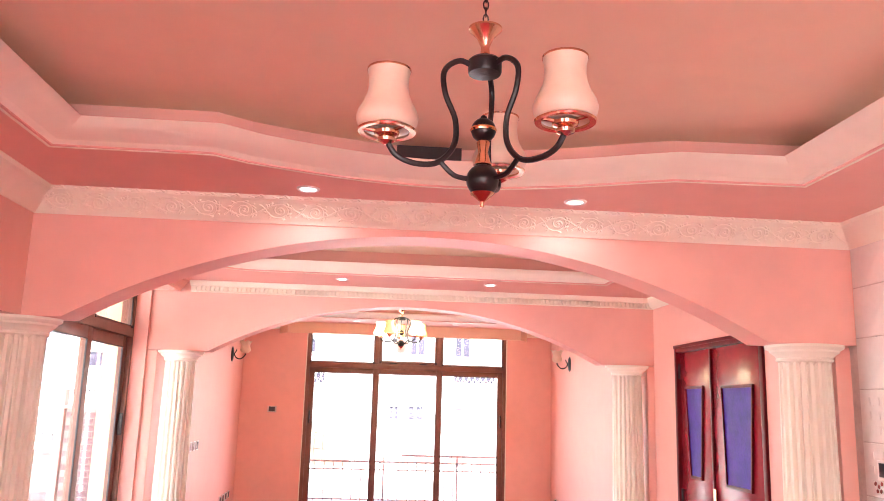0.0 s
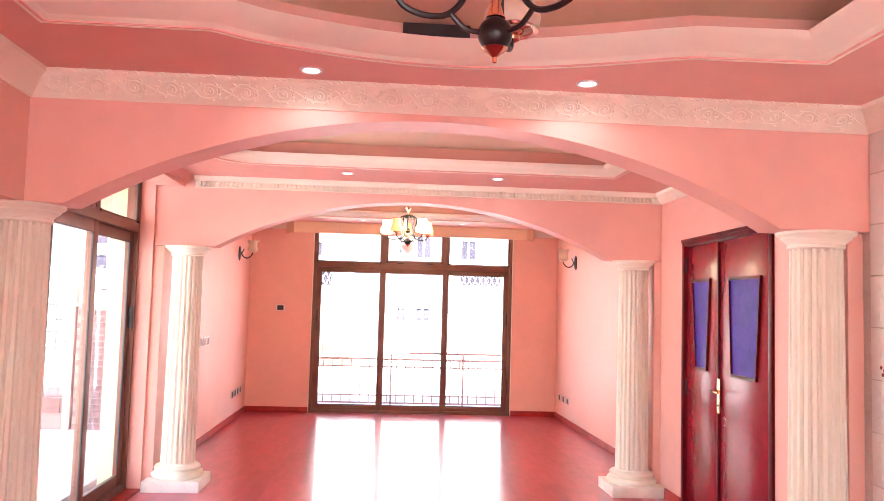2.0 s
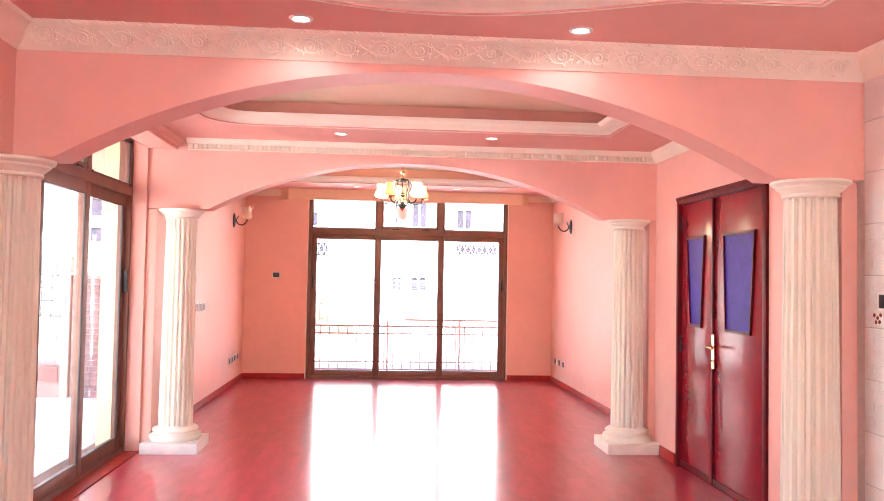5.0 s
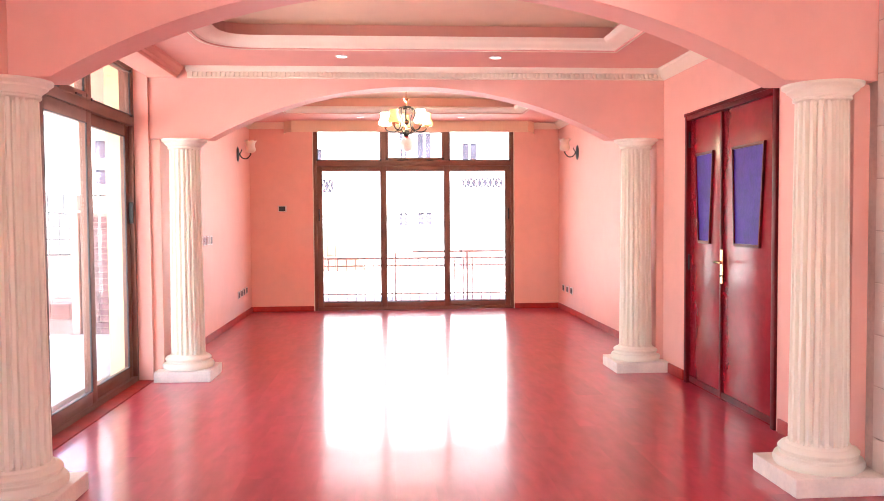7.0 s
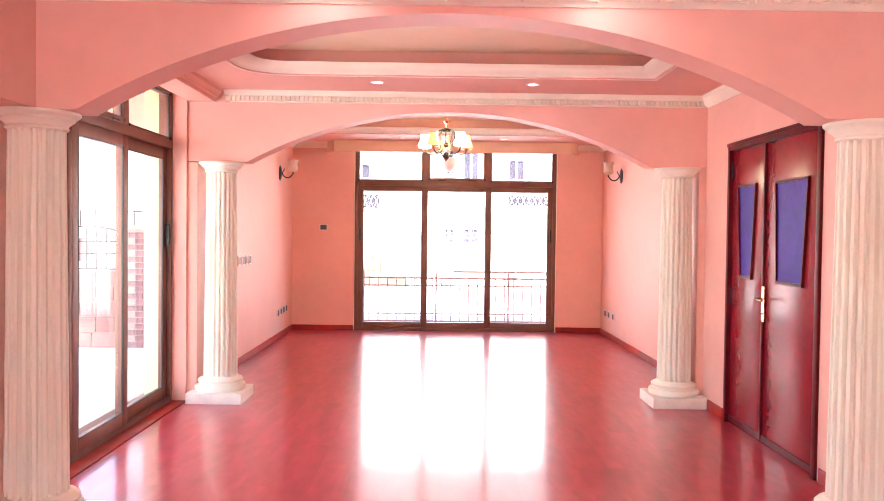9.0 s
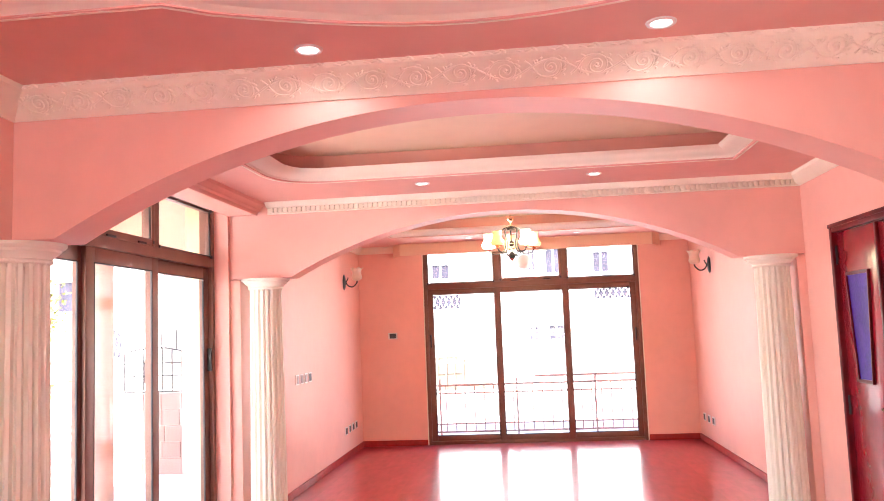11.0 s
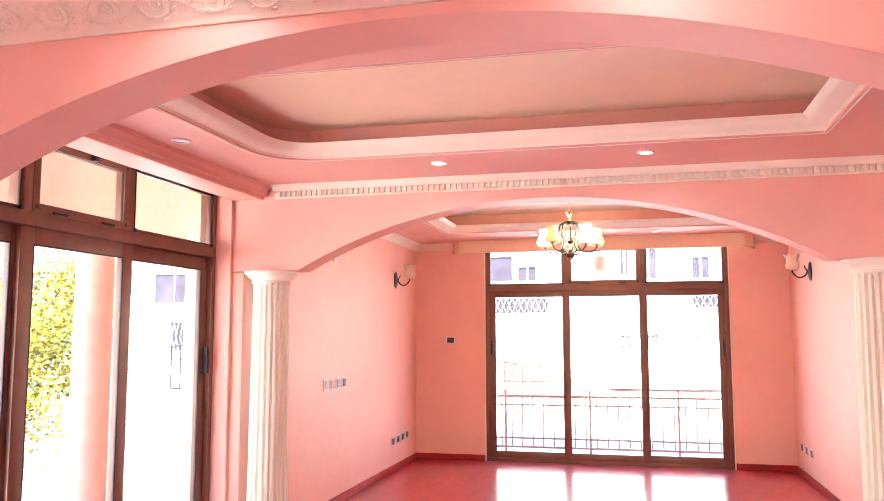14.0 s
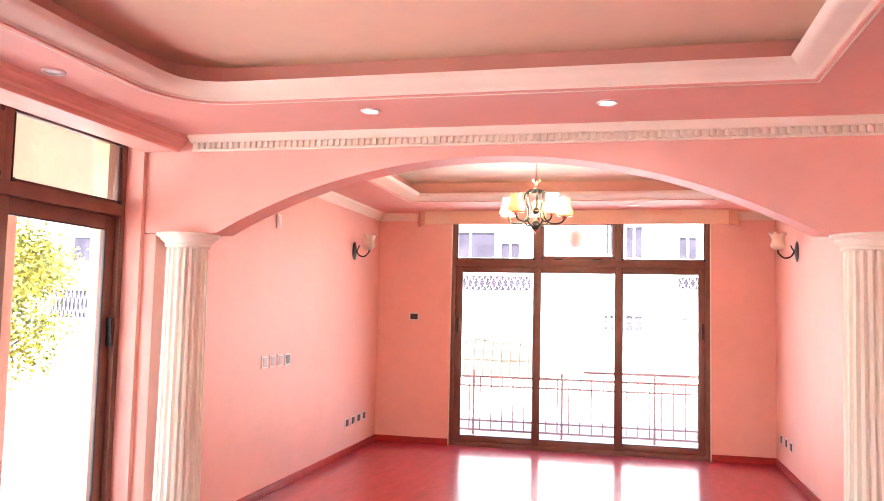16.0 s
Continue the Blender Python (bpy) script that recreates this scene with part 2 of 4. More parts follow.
def spline(points, steps=8):
    """A smooth line through control points."""
    p = [Vector(points[0])] + [Vector(q) for q in points] + [Vector(points[-1])]
    out = []
    for i in range(1, len(p) - 2):
        for k in range(steps):
            t = k / steps
            out.append(0.5 * (2 * p[i] + (p[i + 1] - p[i - 1]) * t + (2 * p[i - 1] - 5 * p[i] + 4 * p[i + 1] - p[i + 2]) * t * t
                              + (3 * p[i] - p[i - 1] - 3 * p[i + 1] + p[i + 2]) * t ** 3))
    return out + [p[-2]]


def inset(path, d, closed=True):
    """Shifts a plan line to its left by d, with mitred corners."""
    out, n = [], len(path)
    for i, p in enumerate(path):
        p = Vector(p)
        a = Vector(path[i - 1]) if closed or i else None
        b = Vector(path[(i + 1) % n]) if closed or i < n - 1 else None
        u = (p - a).normalized() if a is not None else None
        v = (b - p).normalized() if b is not None else None
        u, v = u or v, v or u
        nu, nv = Vector((-u.y, u.x)), Vector((-v.y, v.x))
        m = nu + nv
        out.append(p + m * (d / max(0.25, m.dot(nu))))
    return out


def moulding(bm, path, profile, z0, closed=False):
    """Runs a closed profile of (distance to the left, height) along a plan line."""
    rows = [[bm.verts.new((q.x, q.y, z0 + h)) for q in inset(path, o, closed)] for o, h in profile]
    n, m = len(path), len(profile)
    for j in range(m):
        for i in range(n if closed else n - 1):
            bm.faces.new((rows[j][i], rows[j][(i + 1) % n], rows[(j + 1) % m][(i + 1) % n], rows[(j + 1) % m][i]))
    if not closed:
        bm.faces.new([r[0] for r in rows])
        bm.faces.new([r[-1] for r in rows])
    return bm


def slab(bm, outer, holes, z0, z1):
    """A level slab with openings through it."""
    edges = []
    for loop in (outer, *holes):
        vs = [bm.verts.new((p[0], p[1], z0)) for p in loop]
        edges += [bm.edges.new((a, b)) for a, b in zip(vs, vs[1:] + vs[:1])]
    made = bmesh.ops.triangle_fill(bm, use_beauty=True, use_dissolve=False, edges=edges)
    faces = [f for f in made["geom"] if isinstance(f, bmesh.types.BMFace)]
    top = bmesh.ops.extrude_face_region(bm, geom=faces)
    bmesh.ops.translate(bm, vec=(0, 0, z1 - z0), verts=[v for v in top["geom"] if isinstance(v, bmesh.types.BMVert)])
    return bm


def prism(bm, outline, axis, a, b):
    """A flat outline pushed from a to b along an axis ("x": outline in y, z; "y": outline in x, z)."""
    def at(p, d):
        return (d, p[0], p[1]) if axis == "x" else (p[0], d, p[1])
    f = bm.faces.new([bm.verts.new(at(p, a)) for p in outline])
    made = bmesh.ops.extrude_face_region(bm, geom=[f])
    bmesh.ops.translate(bm, vec=at((0, 0), b - a), verts=[v for v in made["geom"] if isinstance(v, bmesh.types.BMVert)])
    return bm


def structure(ob, label, category):
    return tagged(ob, label, category, kind="structure")


# ---- plan ----
XL, XR = -1.87, 2.385              # sides of the middle room
XFL, XFR = -1.87, 2.525            # sides of the far room
XNL, XNR, XNO = -1.92, 2.345, -1.60             # sides of the near room
YB, A0, A1, B0, B1, YF = -3.6, 3.70, 3.92, 6.71, 6.91, 11.46
SN, SM, SF = 2.520, 2.540, 2.66     # lowered ceiling borders
CN, CM, CF = 2.690, 2.72, 2.86     # raised ceilings
SPRING_1, SPRING_2 = 1.934, 1.965
WX = -1.98                         # inner face of the side window


def arch_beam(name, x0, x1, y0, y1, s0, s1, spring, crown, top, label):
    """A wall with a shallow arch through it, above two springing points."""
    half, rise, mid = (s1 - s0) / 2, crown - spring, (s0 + s1) / 2
    r = (half * half + rise * rise) / (2 * rise)
    arc = []
    for k in range(49):
        x = s0 + (s1 - s0) * k / 48
        arc.append((x, crown - r + math.sqrt(r * r - (x - mid) ** 2)))
    bm = bmesh.new()
    # built of upright strips so that the curve stays clean
    cols = [(x0, spring)] + arc + [(x1, spring)]
    low0, low1 = [bm.verts.new((x, y0, z)) for x, z in cols], [bm.verts.new((x, y1, z)) for x, z in cols]
    up0, up1 = [bm.verts.new((x, y0, top)) for x, z in cols], [bm.verts.new((x, y1, top)) for x, z in cols]
    for k in range(len(cols) - 1):
        bm.faces.new((low0[k], low0[k + 1], up0[k + 1], up0[k]))
        bm.faces.new((low1[k], low1[k + 1], up1[k + 1], up1[k]))
        bm.faces.new((low0[k], low0[k + 1], low1[k + 1], low1[k]))
        bm.faces.new((up0[k], up0[k + 1], up1[k + 1], up1[k]))
    for k in (0, -1):
        bm.faces.new((low0[k], low1[k], up1[k], up0[k]))
    return structure(part(name, bm, PINK, smooth=True), label, "arch")


arch_beam("arch_wall_1", XNL - 0.1, XNR, A0, A1, -1.425, 1.895, SPRING_1, 2.376, 2.74, "salmon painted wall with a wide shallow arch")
arch_beam("arch_wall_2", XL - 0.1, XR + 0.1, B0, B1, -1.385, 1.925, SPRING_2, 2.39, 2.8, "salmon painted inner arch before the end room")

# piers behind the columns
for name, a, b in (("pier_1", (XNL - 0.1, 3.76, 0), (-1.79, A1, SPRING_1)), ("pier_2", (2.265, 3.76, 0), (XNR + 0.06, A1, SPRING_1)),
                   ("pier_3", (XL - 0.1, B0 + 0.003, 0), (-1.785, B1, SPRING_2)), ("pier_4", (2.32, B0 + 0.003, 0), (XR + 0.1, B1, SPRING_2))):
    bm = bmesh.new()
    box(bm, a, b, 0.03)
    structure(part(name, bm, PINK, smooth=True), "salmon painted pier with rounded edges behind a column", "pier")

structure(part("beam_side", boxes(((XNL, YB, SPRING_1), (XNO, A0, 2.74))), PINK), "salmon painted beam along the open side", "beam")

# ---- floor: backing and planks come last; walls here ----


def wall(name, pairs, mat=PINK, label="salmon painted plaster wall"):
    return structure(part(name, boxes(*pairs), mat), label, "wall")


WY0, WY1, WZ = 3.95, 6.68, 2.547     # side window opening
# left near wall has an unseen opening, added for sky light from that side
wall("wall_left_near", [((XNL - 0.3, YB - 0.2, -0.1), (XNL, -2.0, 3.0)), ((XNL - 0.3, -0.9, -0.1), (XNL, A1 + 0.01, 3.0)), ((XNL - 0.3, -2.0, -0.1), (XNL, -0.9, 0.2)), ((XNL - 0.3, -2.0, 1.9), (XNL, -0.9, 3.0))])
wall("wall_left_middle", [((-2.12, WY0, WZ), (XL, WY1, 3.0)), ((-2.12, WY1, -0.1), (XL, B1, 3.0))])
wall("wall_left_far", [((-2.12, B1, -0.1), (XFL, YF, 3.0))])
wall("wall_right_near", [((XNR, YB - 0.2, -0.1), (XNR + 0.25, A1, 3.0))], GROUT, "tiled kitchen wall beside the arch")
DY0, DY1, DZ = 4.76, 6.16, 2.06
wall("wall_right_middle", [((XR, A1, -0.1), (XR + 0.2, DY0, 3.0)), ((XR, DY1, -0.1), (XR + 0.2, B1 - 0.02, 3.0)), ((XR, DY0, DZ), (XR + 0.2, DY1, 3.0))])
wall("wall_right_far", [((XFR, B1 - 0.02, -0.1), (XFR + 0.2, YF + 0.2, 3.0))])
WFX0, WFX1 = -0.985, 1.865
wall("wall_far", [((-2.12, YF, -0.1), (WFX0, YF + 0.2, 3.0)), ((WFX1, YF, -0.1), (XFR, YF + 0.2, 3.0)), ((WFX0, YF, 2.62), (WFX1, YF + 0.2, 3.0))])
# the opening in this unseen wall is added to let daylight in
wall("wall_back", [((XNL - 0.3, YB - 0.2, -0.1), (-0.95, YB, 3.0)), ((1.5, YB - 0.2, -0.1), (XNR + 0.25, YB, 3.0)), ((-0.95, YB - 0.2, 2.35), (1.5, YB, 3.0)),
                   ((-0.95, YB - 0.2, -0.1), (1.5, YB, 0.25))])
# thin white edge bead on the end window's jambs
wall("window_jamb", [((WFX0 - 0.012, YF - 0.004, 0), (WFX0, YF + 0.06, 2.6)), ((WFX1, YF - 0.004, 0), (WFX1 + 0.012, YF + 0.06, 2.6))], CREAM, "pale plaster bead at the window jamb")
# outside faces of the side window's reveal
wall("outside_reveal", [((-2.21, WY1, -0.1), (-2.125, WY1 + 0.3, 2.915)), ((-2.21, WY0 - 0.5, -0.1), (-2.125, WY0 - 0.02, 2.915))], CREAMX, "yellow painted outside wall return")

# ---- ceilings with raised trays ----


def rounded(points, radii, steps=10):
    out, n = [], len(points)
    for i, p in enumerate(points):
        r = radii[i]
        p = Vector(p)
        if not r:
            out.append(p)
            continue
        a, b = (Vector(points[i - 1]) - p).normalized(), (Vector(points[(i + 1) % n]) - p).normalized()
        for k in range(steps + 1):
            t = k / steps
            out.append((1 - t) ** 2 * (p + a * r) + 2 * t * (1 - t) * p + t * t * (p + b * r))
    return out


LIP = [(0.010, -0.002), (0.018, -0.002), (0.022, 0.004), (0.040, 0.010), (0.046, 0.018), (0.050, 0.020), (0.080, 0.028), (0.112, 0.044), (0.134, 0.060),
       (0.150, 0.076), (0.142, 0.078), (0.030, 0.034), (0.010, 0.030)]


def tray_ceiling(name, x0, x1, y0, y1, soffit, high, tray, wide, tall):
    hole = inset(tray, 0.035)
    bm = slab(bmesh.new(), [(x0, y0), (x1, y0), (x1, y1), (x0, y1)], [hole], soffit, high)
    bm2 = slab(bmesh.new(), [(x0, y0), (x1, y0), (x1, y1), (x0, y1)], [], high + 0.001, high + 0.15)
    structure(part(name.replace("ceiling", "ceiling_panel"), bm2, MOULD if name == "ceiling_far" else PEACH), "pale raised ceiling panel", "ceiling")
    structure(part(name, bm, PINK_C), "salmon ceiling with a raised middle tray", "ceiling")
    # recess side in a browner colour that stands for the shade behind the lip
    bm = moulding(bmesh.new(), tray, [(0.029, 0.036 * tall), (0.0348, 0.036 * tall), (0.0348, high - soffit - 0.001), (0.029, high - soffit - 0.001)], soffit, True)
    structure(part(name.replace("ceiling", "tray_wall"), bm, RECESS_SHADE), "peach upright side of the ceiling recess, browned for its shade", "recess wall")
    bm = moulding(bmesh.new(), tray, [(o * wide, h * tall) for o, h in LIP], soffit, True)
    structure(part(name.replace("ceiling", "tray_trim"), bm, MOULD, smooth=True), "cream plaster moulding round the ceiling tray", "trim")


near_back = [(1.765, 3.04), (1.205, 3.06)] + [(1.205 - 1.865 * k / 16, 3.05 + 0.285 * math.sin(math.pi * k / 16)) for k in range(1, 16)] + [(-0.66, 3.02), (-1.29, 3.02)]
near_tray = [(-1.31, -0.6), (1.765, -0.6)] + near_back
tray_ceiling("ceiling_near", XNL - 0.02, XNR + 0.02, YB, A0 + 0.002, SN, CN, [Vector(p) for p in near_tray], 1.25, 0.95)
mid_tray = rounded([(-1.27, 4.49), (1.785, 4.49), (1.785, 6.03), (-1.27, 6.03)], [0, 0, 0, 0.42])
tray_ceiling("ceiling_middle", -2.0, XR + 0.02, A1 - 0.002, B0 + 0.002, SM, CM, mid_tray, 1.0, 1.0)
far_tray = [Vector(p) for p in ((-1.26, 7.5), (1.85, 7.5), (1.85, 10.5), (-1.26, 10.5))]
tray_ceiling("ceiling_far", XFL - 0.02, XFR + 0.02, B1 - 0.002, YF + 0.02, SF, CF, far_tray, 1.1, 1.0)

# ---- cornices ----
PLAIN = [(0, 0), (0.012, 0.0), (0.020, 0.012), (0.030, 0.018), (0.062, 0.060), (0.072, 0.066), (0.078, 0.084), (0.085, 0.088), (0, 0.088)]
bm = bmesh.new()
moulding(bm, [(XR, B0), (XR, A1)], [(-o, h) for o, h in PLAIN], SM - 0.088)
structure(part("cornice_right", bm, MOULD, smooth=True), "plain cream cornice above the door wall", "cornice")
# the boxed pelmet above the side window
BOXP = [(0, 0), (0.006, -0.006), (0.012, 0.0), (0.016, 0.020), (0.034, 0.030), (0.044, 0.055), (0.060, 0.066), (0.066, 0.088), (-0.30, 0.088), (-0.30, 0.0)]
bm = moulding(bmesh.new(), [(-1.645, B0 - 0.03), (-1.645, A1)], [(o if o > 0 else -0.22 if o < -0.1 else 0, h) for o, h in BOXP], SM - 0.088)
structure(part("pelmet_side", bm, PINK, smooth=True), "salmon plaster curtain pelmet above the side window", "pelmet")
# cornice with dentils on the second arch
DENT = [(0, 0), (0.018, 0.0), (0.018, 0.010), (0.010, 0.012), (0.010, 0.047), (0.044, 0.050), (0.052, 0.058), (0.078, 0.076), (0.082, 0.088), (0, 0.088)]
bm = moulding(bmesh.new(), [(-1.56, B0), (XR, B0)], [(-o, h) for o, h in DENT], SM - 0.088)
dentil_cornice = structure(part("cornice_dentil", bm, MOULD, smooth=True), "cream cornice with a row of small dentils", "cornice")
# cornices of the end room
bm = bmesh.new()
moulding(bm, [(XFL, B1), (XFL, YF)], [(-o, h) for o, h in PLAIN], SF - 0.088)
moulding(bm, [(XFR, YF), (XFR, B1)], [(-o, h) for o, h in PLAIN], SF - 0.088)
moulding(bm, [(XFL, YF), (XFR, YF)], [(-o, h) for o, h in PLAIN], SF - 0.088)
structure(part("cornice_far", bm, MOULD, smooth=True), "plain cream cornice round the end room", "cornice")
PEL = [(0, 0), (0.012, 0.0), (0.018, 0.03), (0.030, 0.05), (0.036, 0.085), (0.060, 0.11), (0.066, 0.155), (0, 0.155)]
ends = [(XFR - 0.36, YF), (XFR - 0.40, 11.30), (XFR - 0.50, 11.18), (XFL + 0.62, 11.18), (XFL + 0.52, 11.30), (XFL + 0.48, YF)]
bm = moulding(bmesh.new(), ends, [(-o, h) for o, h in PEL], SF - 0.155)
structure(part("pelmet_far", bm, PEACH, smooth=True), "pale salmon plaster curtain pelmet above the end window", "pelmet")

# ornamented cornice on the first arch
ORN = [(0, 0), (0.010, 0.0), (0.016, 0.010), (0.022, 0.014), (0.030, 0.022), (0.082, 0.084), (0.090, 0.088), (0.104, 0.094), (0.110, 0.112), (0, 0.112)]
Z_ORN = SN - 0.112
bm = moulding(bmesh.new(), [(XNO, A0), (XNR, A0)], [(-o, h) for o, h in ORN], Z_ORN)
orn = structure(part("cornice_ornament", bm, MOULD, smooth=True), "cream plaster cornice with scrolls and leaves in relief", "cornice")
bm = bmesh.new()
moulding(bm, [(XNR, A0), (XNR, YB)], [(-o, h) for o, h in ORN], Z_ORN)
moulding(bm, [(XNO, YB), (XNO, A0)], [(-o, h) for o, h in ORN], Z_ORN)
structure(part("cornice_near_sides", bm, MOULD, smooth=True), "cream plaster cornice along the near room's walls", "cornice")
SLOPE = math.atan2(0.062, 0.052)          # tilt of the ornament's face


def scroll_mesh(flip):
    """One scroll of the frieze, in the plane x, y of its face, standing proud in z."""
    bm = bmesh.new()
    vine = [(-0.092, 0.030), (-0.070, 0.010), (-0.052, -0.018), (-0.030, -0.034), (0.004, -0.036), (0.030, -0.022), (0.037, 0.004), (0.026, 0.027),
            (0.002, 0.033), (-0.020, 0.022), (-0.025, 0.002), (-0.014, -0.015), (0.006, -0.018), (0.018, -0.006), (0.014, 0.010), (0.001, 0.013), (-0.007, 0.004)]
    tube(bm, spline([(x, flip * y, 0.002) for x, y in vine], 3), 0.0036, 6, 0.0050)
    for x, y, r in ((0.002, 0.000, 0.0075), (0.052, 0.028, 0.0065), (0.060, 0.016, 0.005), (-0.050, 0.028, 0.006), (-0.040, 0.019, 0.0045), (0.048, -0.031, 0.0055)):
        bmesh.ops.create_icosphere(bm, subdivisions=1, radius=r, matrix=Matrix.Translation((x, flip * y, 0.001)))
    for x, y, turn, ln in ((-0.062, -0.012, -0.2, 0.017), (-0.046, -0.034, -2.6, 0.014), (-0.058, 0.020, 1.9, 0.016), (0.044, -0.016, 0.5, 0.016), (0.050, 0.004, 0.9, 0.015),
                           (0.036, 0.034, 2.3, 0.013), (-0.036, 0.034, 0.7, 0.013), (0.014, -0.044, 0.1, 0.012)):
        m = Matrix.Translation((x, flip * y, 0.001)) @ Matrix.Rotation(flip * turn, 4, "Z") @ Matrix.Diagonal((ln, 0.0055, 0.0065, 1))
        bmesh.ops.create_icosphere(bm, subdivisions=1, radius=1, matrix=m)
    me = bpy.data.meshes.new("scroll")
    bm.to_mesh(me)
    bm.free()
    me.shade_smooth()
    me.materials.append(MOULD)
    return me


def leaf_mesh():
    bm = bmesh.new()
    for x, y, sx, sy, turn in ((0, 0, 0.026, 0.006, 0.25), (0.018, 0.004, 0.016, 0.007, -0.5), (-0.030, -0.002, 0.022, 0.0035, -0.2)):
        bmesh.ops.create_icosphere(bm, subdivisions=1, radius=1, matrix=Matrix.Translation((x, y, 0)) @ Matrix.Rotation(turn, 4, "Z") @ Matrix.Diagonal((sx, sy, 0.005, 1)))
    me = bpy.data.meshes.new("leaf")
    bm.to_mesh(me)
    bm.free()
    me.shade_smooth()
    me.materials.append(MOULD)
    return me


def on_slope(along, x, up):
    """A place on the frieze's sloping face, at a height up it."""
    y = A0 - 0.030 - 0.052 * along
    return Vector((x, y, Z_ORN + 0.022 + 0.062 * along + up))


tilt = Matrix.Rotation(math.pi / 2 + math.atan2(0.052, 0.062), 4, "X")
scrolls, leaf = (scroll_mesh(1), scroll_mesh(-1)), leaf_mesh()
step = 0.165
for k in range(23):
    ob = new("scroll", scrolls[k % 2])
    ob.parent = orn
    ob.matrix_local = Matrix.Translation(on_slope(0.48, XNO + 0.14 + step * k, 0)) @ tilt
for k in range(34):
    ob = new("leaf", leaf)
    ob.parent = orn
    ob.matrix_local = Matrix.Translation((XNO + 0.14 + 0.112 * k, A0 - 0.109, Z_ORN + 0.102)) @ tilt

vine = []
for k in range(24 * 8 + 1):
    turn_at = XNO + 0.057 + step * k / 8
    vine.append(on_slope(0.48 + 0.40 * math.sin(math.pi * k / 8), turn_at, -0.003))
part("vine", tube(bmesh.new(), vine, 0.0042, 6), MOULD, orn, "running vine in relief", smooth=True)

# dentils
bm = bmesh.new()
box(bm, (-0.0095, -0.026, -0.018), (0.0095, 0.0, 0.019), 0.002)
bm_mesh = bpy.data.meshes.new("dentil")
bm.to_mesh(bm_mesh)
bm.free()
bm_mesh.materials.append(MOULD)
for k in range(105):
    share("dentil", bm_mesh, dentil_cornice, (-1.52 + 0.037 * k, B0 - 0.010, SM - 0.088 + 0.030))

# ---- columns ----


def column(x, y, top):
    ob = empty("column", (x, y, 0))
    part("plinth", boxes(((-0.225, -0.22, 0), (0.225, 0.22, 0.088)), bevel=0.006), STONE, ob, "chipped cream plinth")
    base = [(0.195, 0.088), (0.205, 0.100), (0.208, 0.118), (0.200, 0.136), (0.178, 0.142), (0.172, 0.152), (0.182, 0.160), (0.185, 0.172), (0.172, 0.186), (0.150, 0.192), (0.141, 0.205)]
    part("base", lathe(bmesh.new(), base, 40), CREAM, ob, smooth=True)
    bm, rings, flutes, per = bmesh.new(), [], 20, 8
    steps = (0.0, 0.004, 0.012, 0.25, 0.5, 0.75, 0.988, 0.996, 1.0)
    for i, f in enumerate(steps):
        z = 0.195 + (top - 0.080 - 0.195) * f
        r0 = 0.137 - 0.016 * f
        deep = 0.0 if i in (0, 1, 7, 8) else 0.023
        ring = []
        for k in range(flutes * per):
            a = 2 * math.pi * k / (flutes * per)
            r = r0 - deep * (0.0, 0.0, 0.0, 0.0, 0.62, 1.0, 1.0, 0.62)[k % per]
            ring.append(bm.verts.new((r * math.cos(a), r * math.sin(a), z)))
        rings.append(ring)
    for a, b in zip(rings, rings[1:]):
        for k in range(len(a)):
            bm.faces.new((a[k], a[(k + 1) % len(a)], b[(k + 1) % len(a)], b[k]))
    part("shaft", bm, CREAM, ob, "fluted cream shaft", smooth=True)
    cap = [(r, top - d) for r, d in ((0.121, 0.088), (0.132, 0.082), (0.134, 0.074), (0.129, 0.068), (0.134, 0.060), (0.150, 0.046), (0.160, 0.040), (0.163, 0.030), (0.178, 0.022), (0.184, 0.016), (0.185, 0.004), (0.0, 0.003))]
    part("capital", lathe(bmesh.new(), cap, 40), CREAM, ob, smooth=True)
    return tagged(ob, "cream plaster fluted column on a square plinth under the arch", "column", "columns under the arches")


for x, y, top in ((-1.645, 3.80, SPRING_1), (2.13, 3.80, SPRING_1), (-1.61, 6.78, SPRING_2), (2.165, 6.78, SPRING_2)):
    column(x, y, top)

# ---- windows ----


def bar_frame(bm, a0, a1, z0, z1, w, d0, d1, along, depth):
    """A rectangular frame of bars; along is "x" or "y", depth is where the frame's face plane starts."""
    def put(p, q):
        lo, hi = ((p[0], depth + d0, p[1]), (q[0], depth + d1, q[1])) if along == "x" else ((depth - d0, p[0], p[1]), (depth - d1, q[0], q[1]))
        box(bm, lo, hi, 0.004)
    put((a0, z0), (a0 + w, z1)), put((a1 - w, z0), (a1, z1))
    put((a0 + w, z0), (a1 - w, z0 + w)), put((a0 + w, z1 - w), (a1 - w, z1))
    return bm


def pane_at(parent, a0, a1, z0, z1, along, depth, d):
    lo, hi = ((a0, depth + d, z0), (a1, depth + d + 0.005, z1)) if along == "x" else ((depth - d, a0, z0), (depth - d - 0.005, a1, z1))
    ob = part("pane", boxes((lo, hi)), PANE, parent)
    ob.visible_shadow = False
    return ob


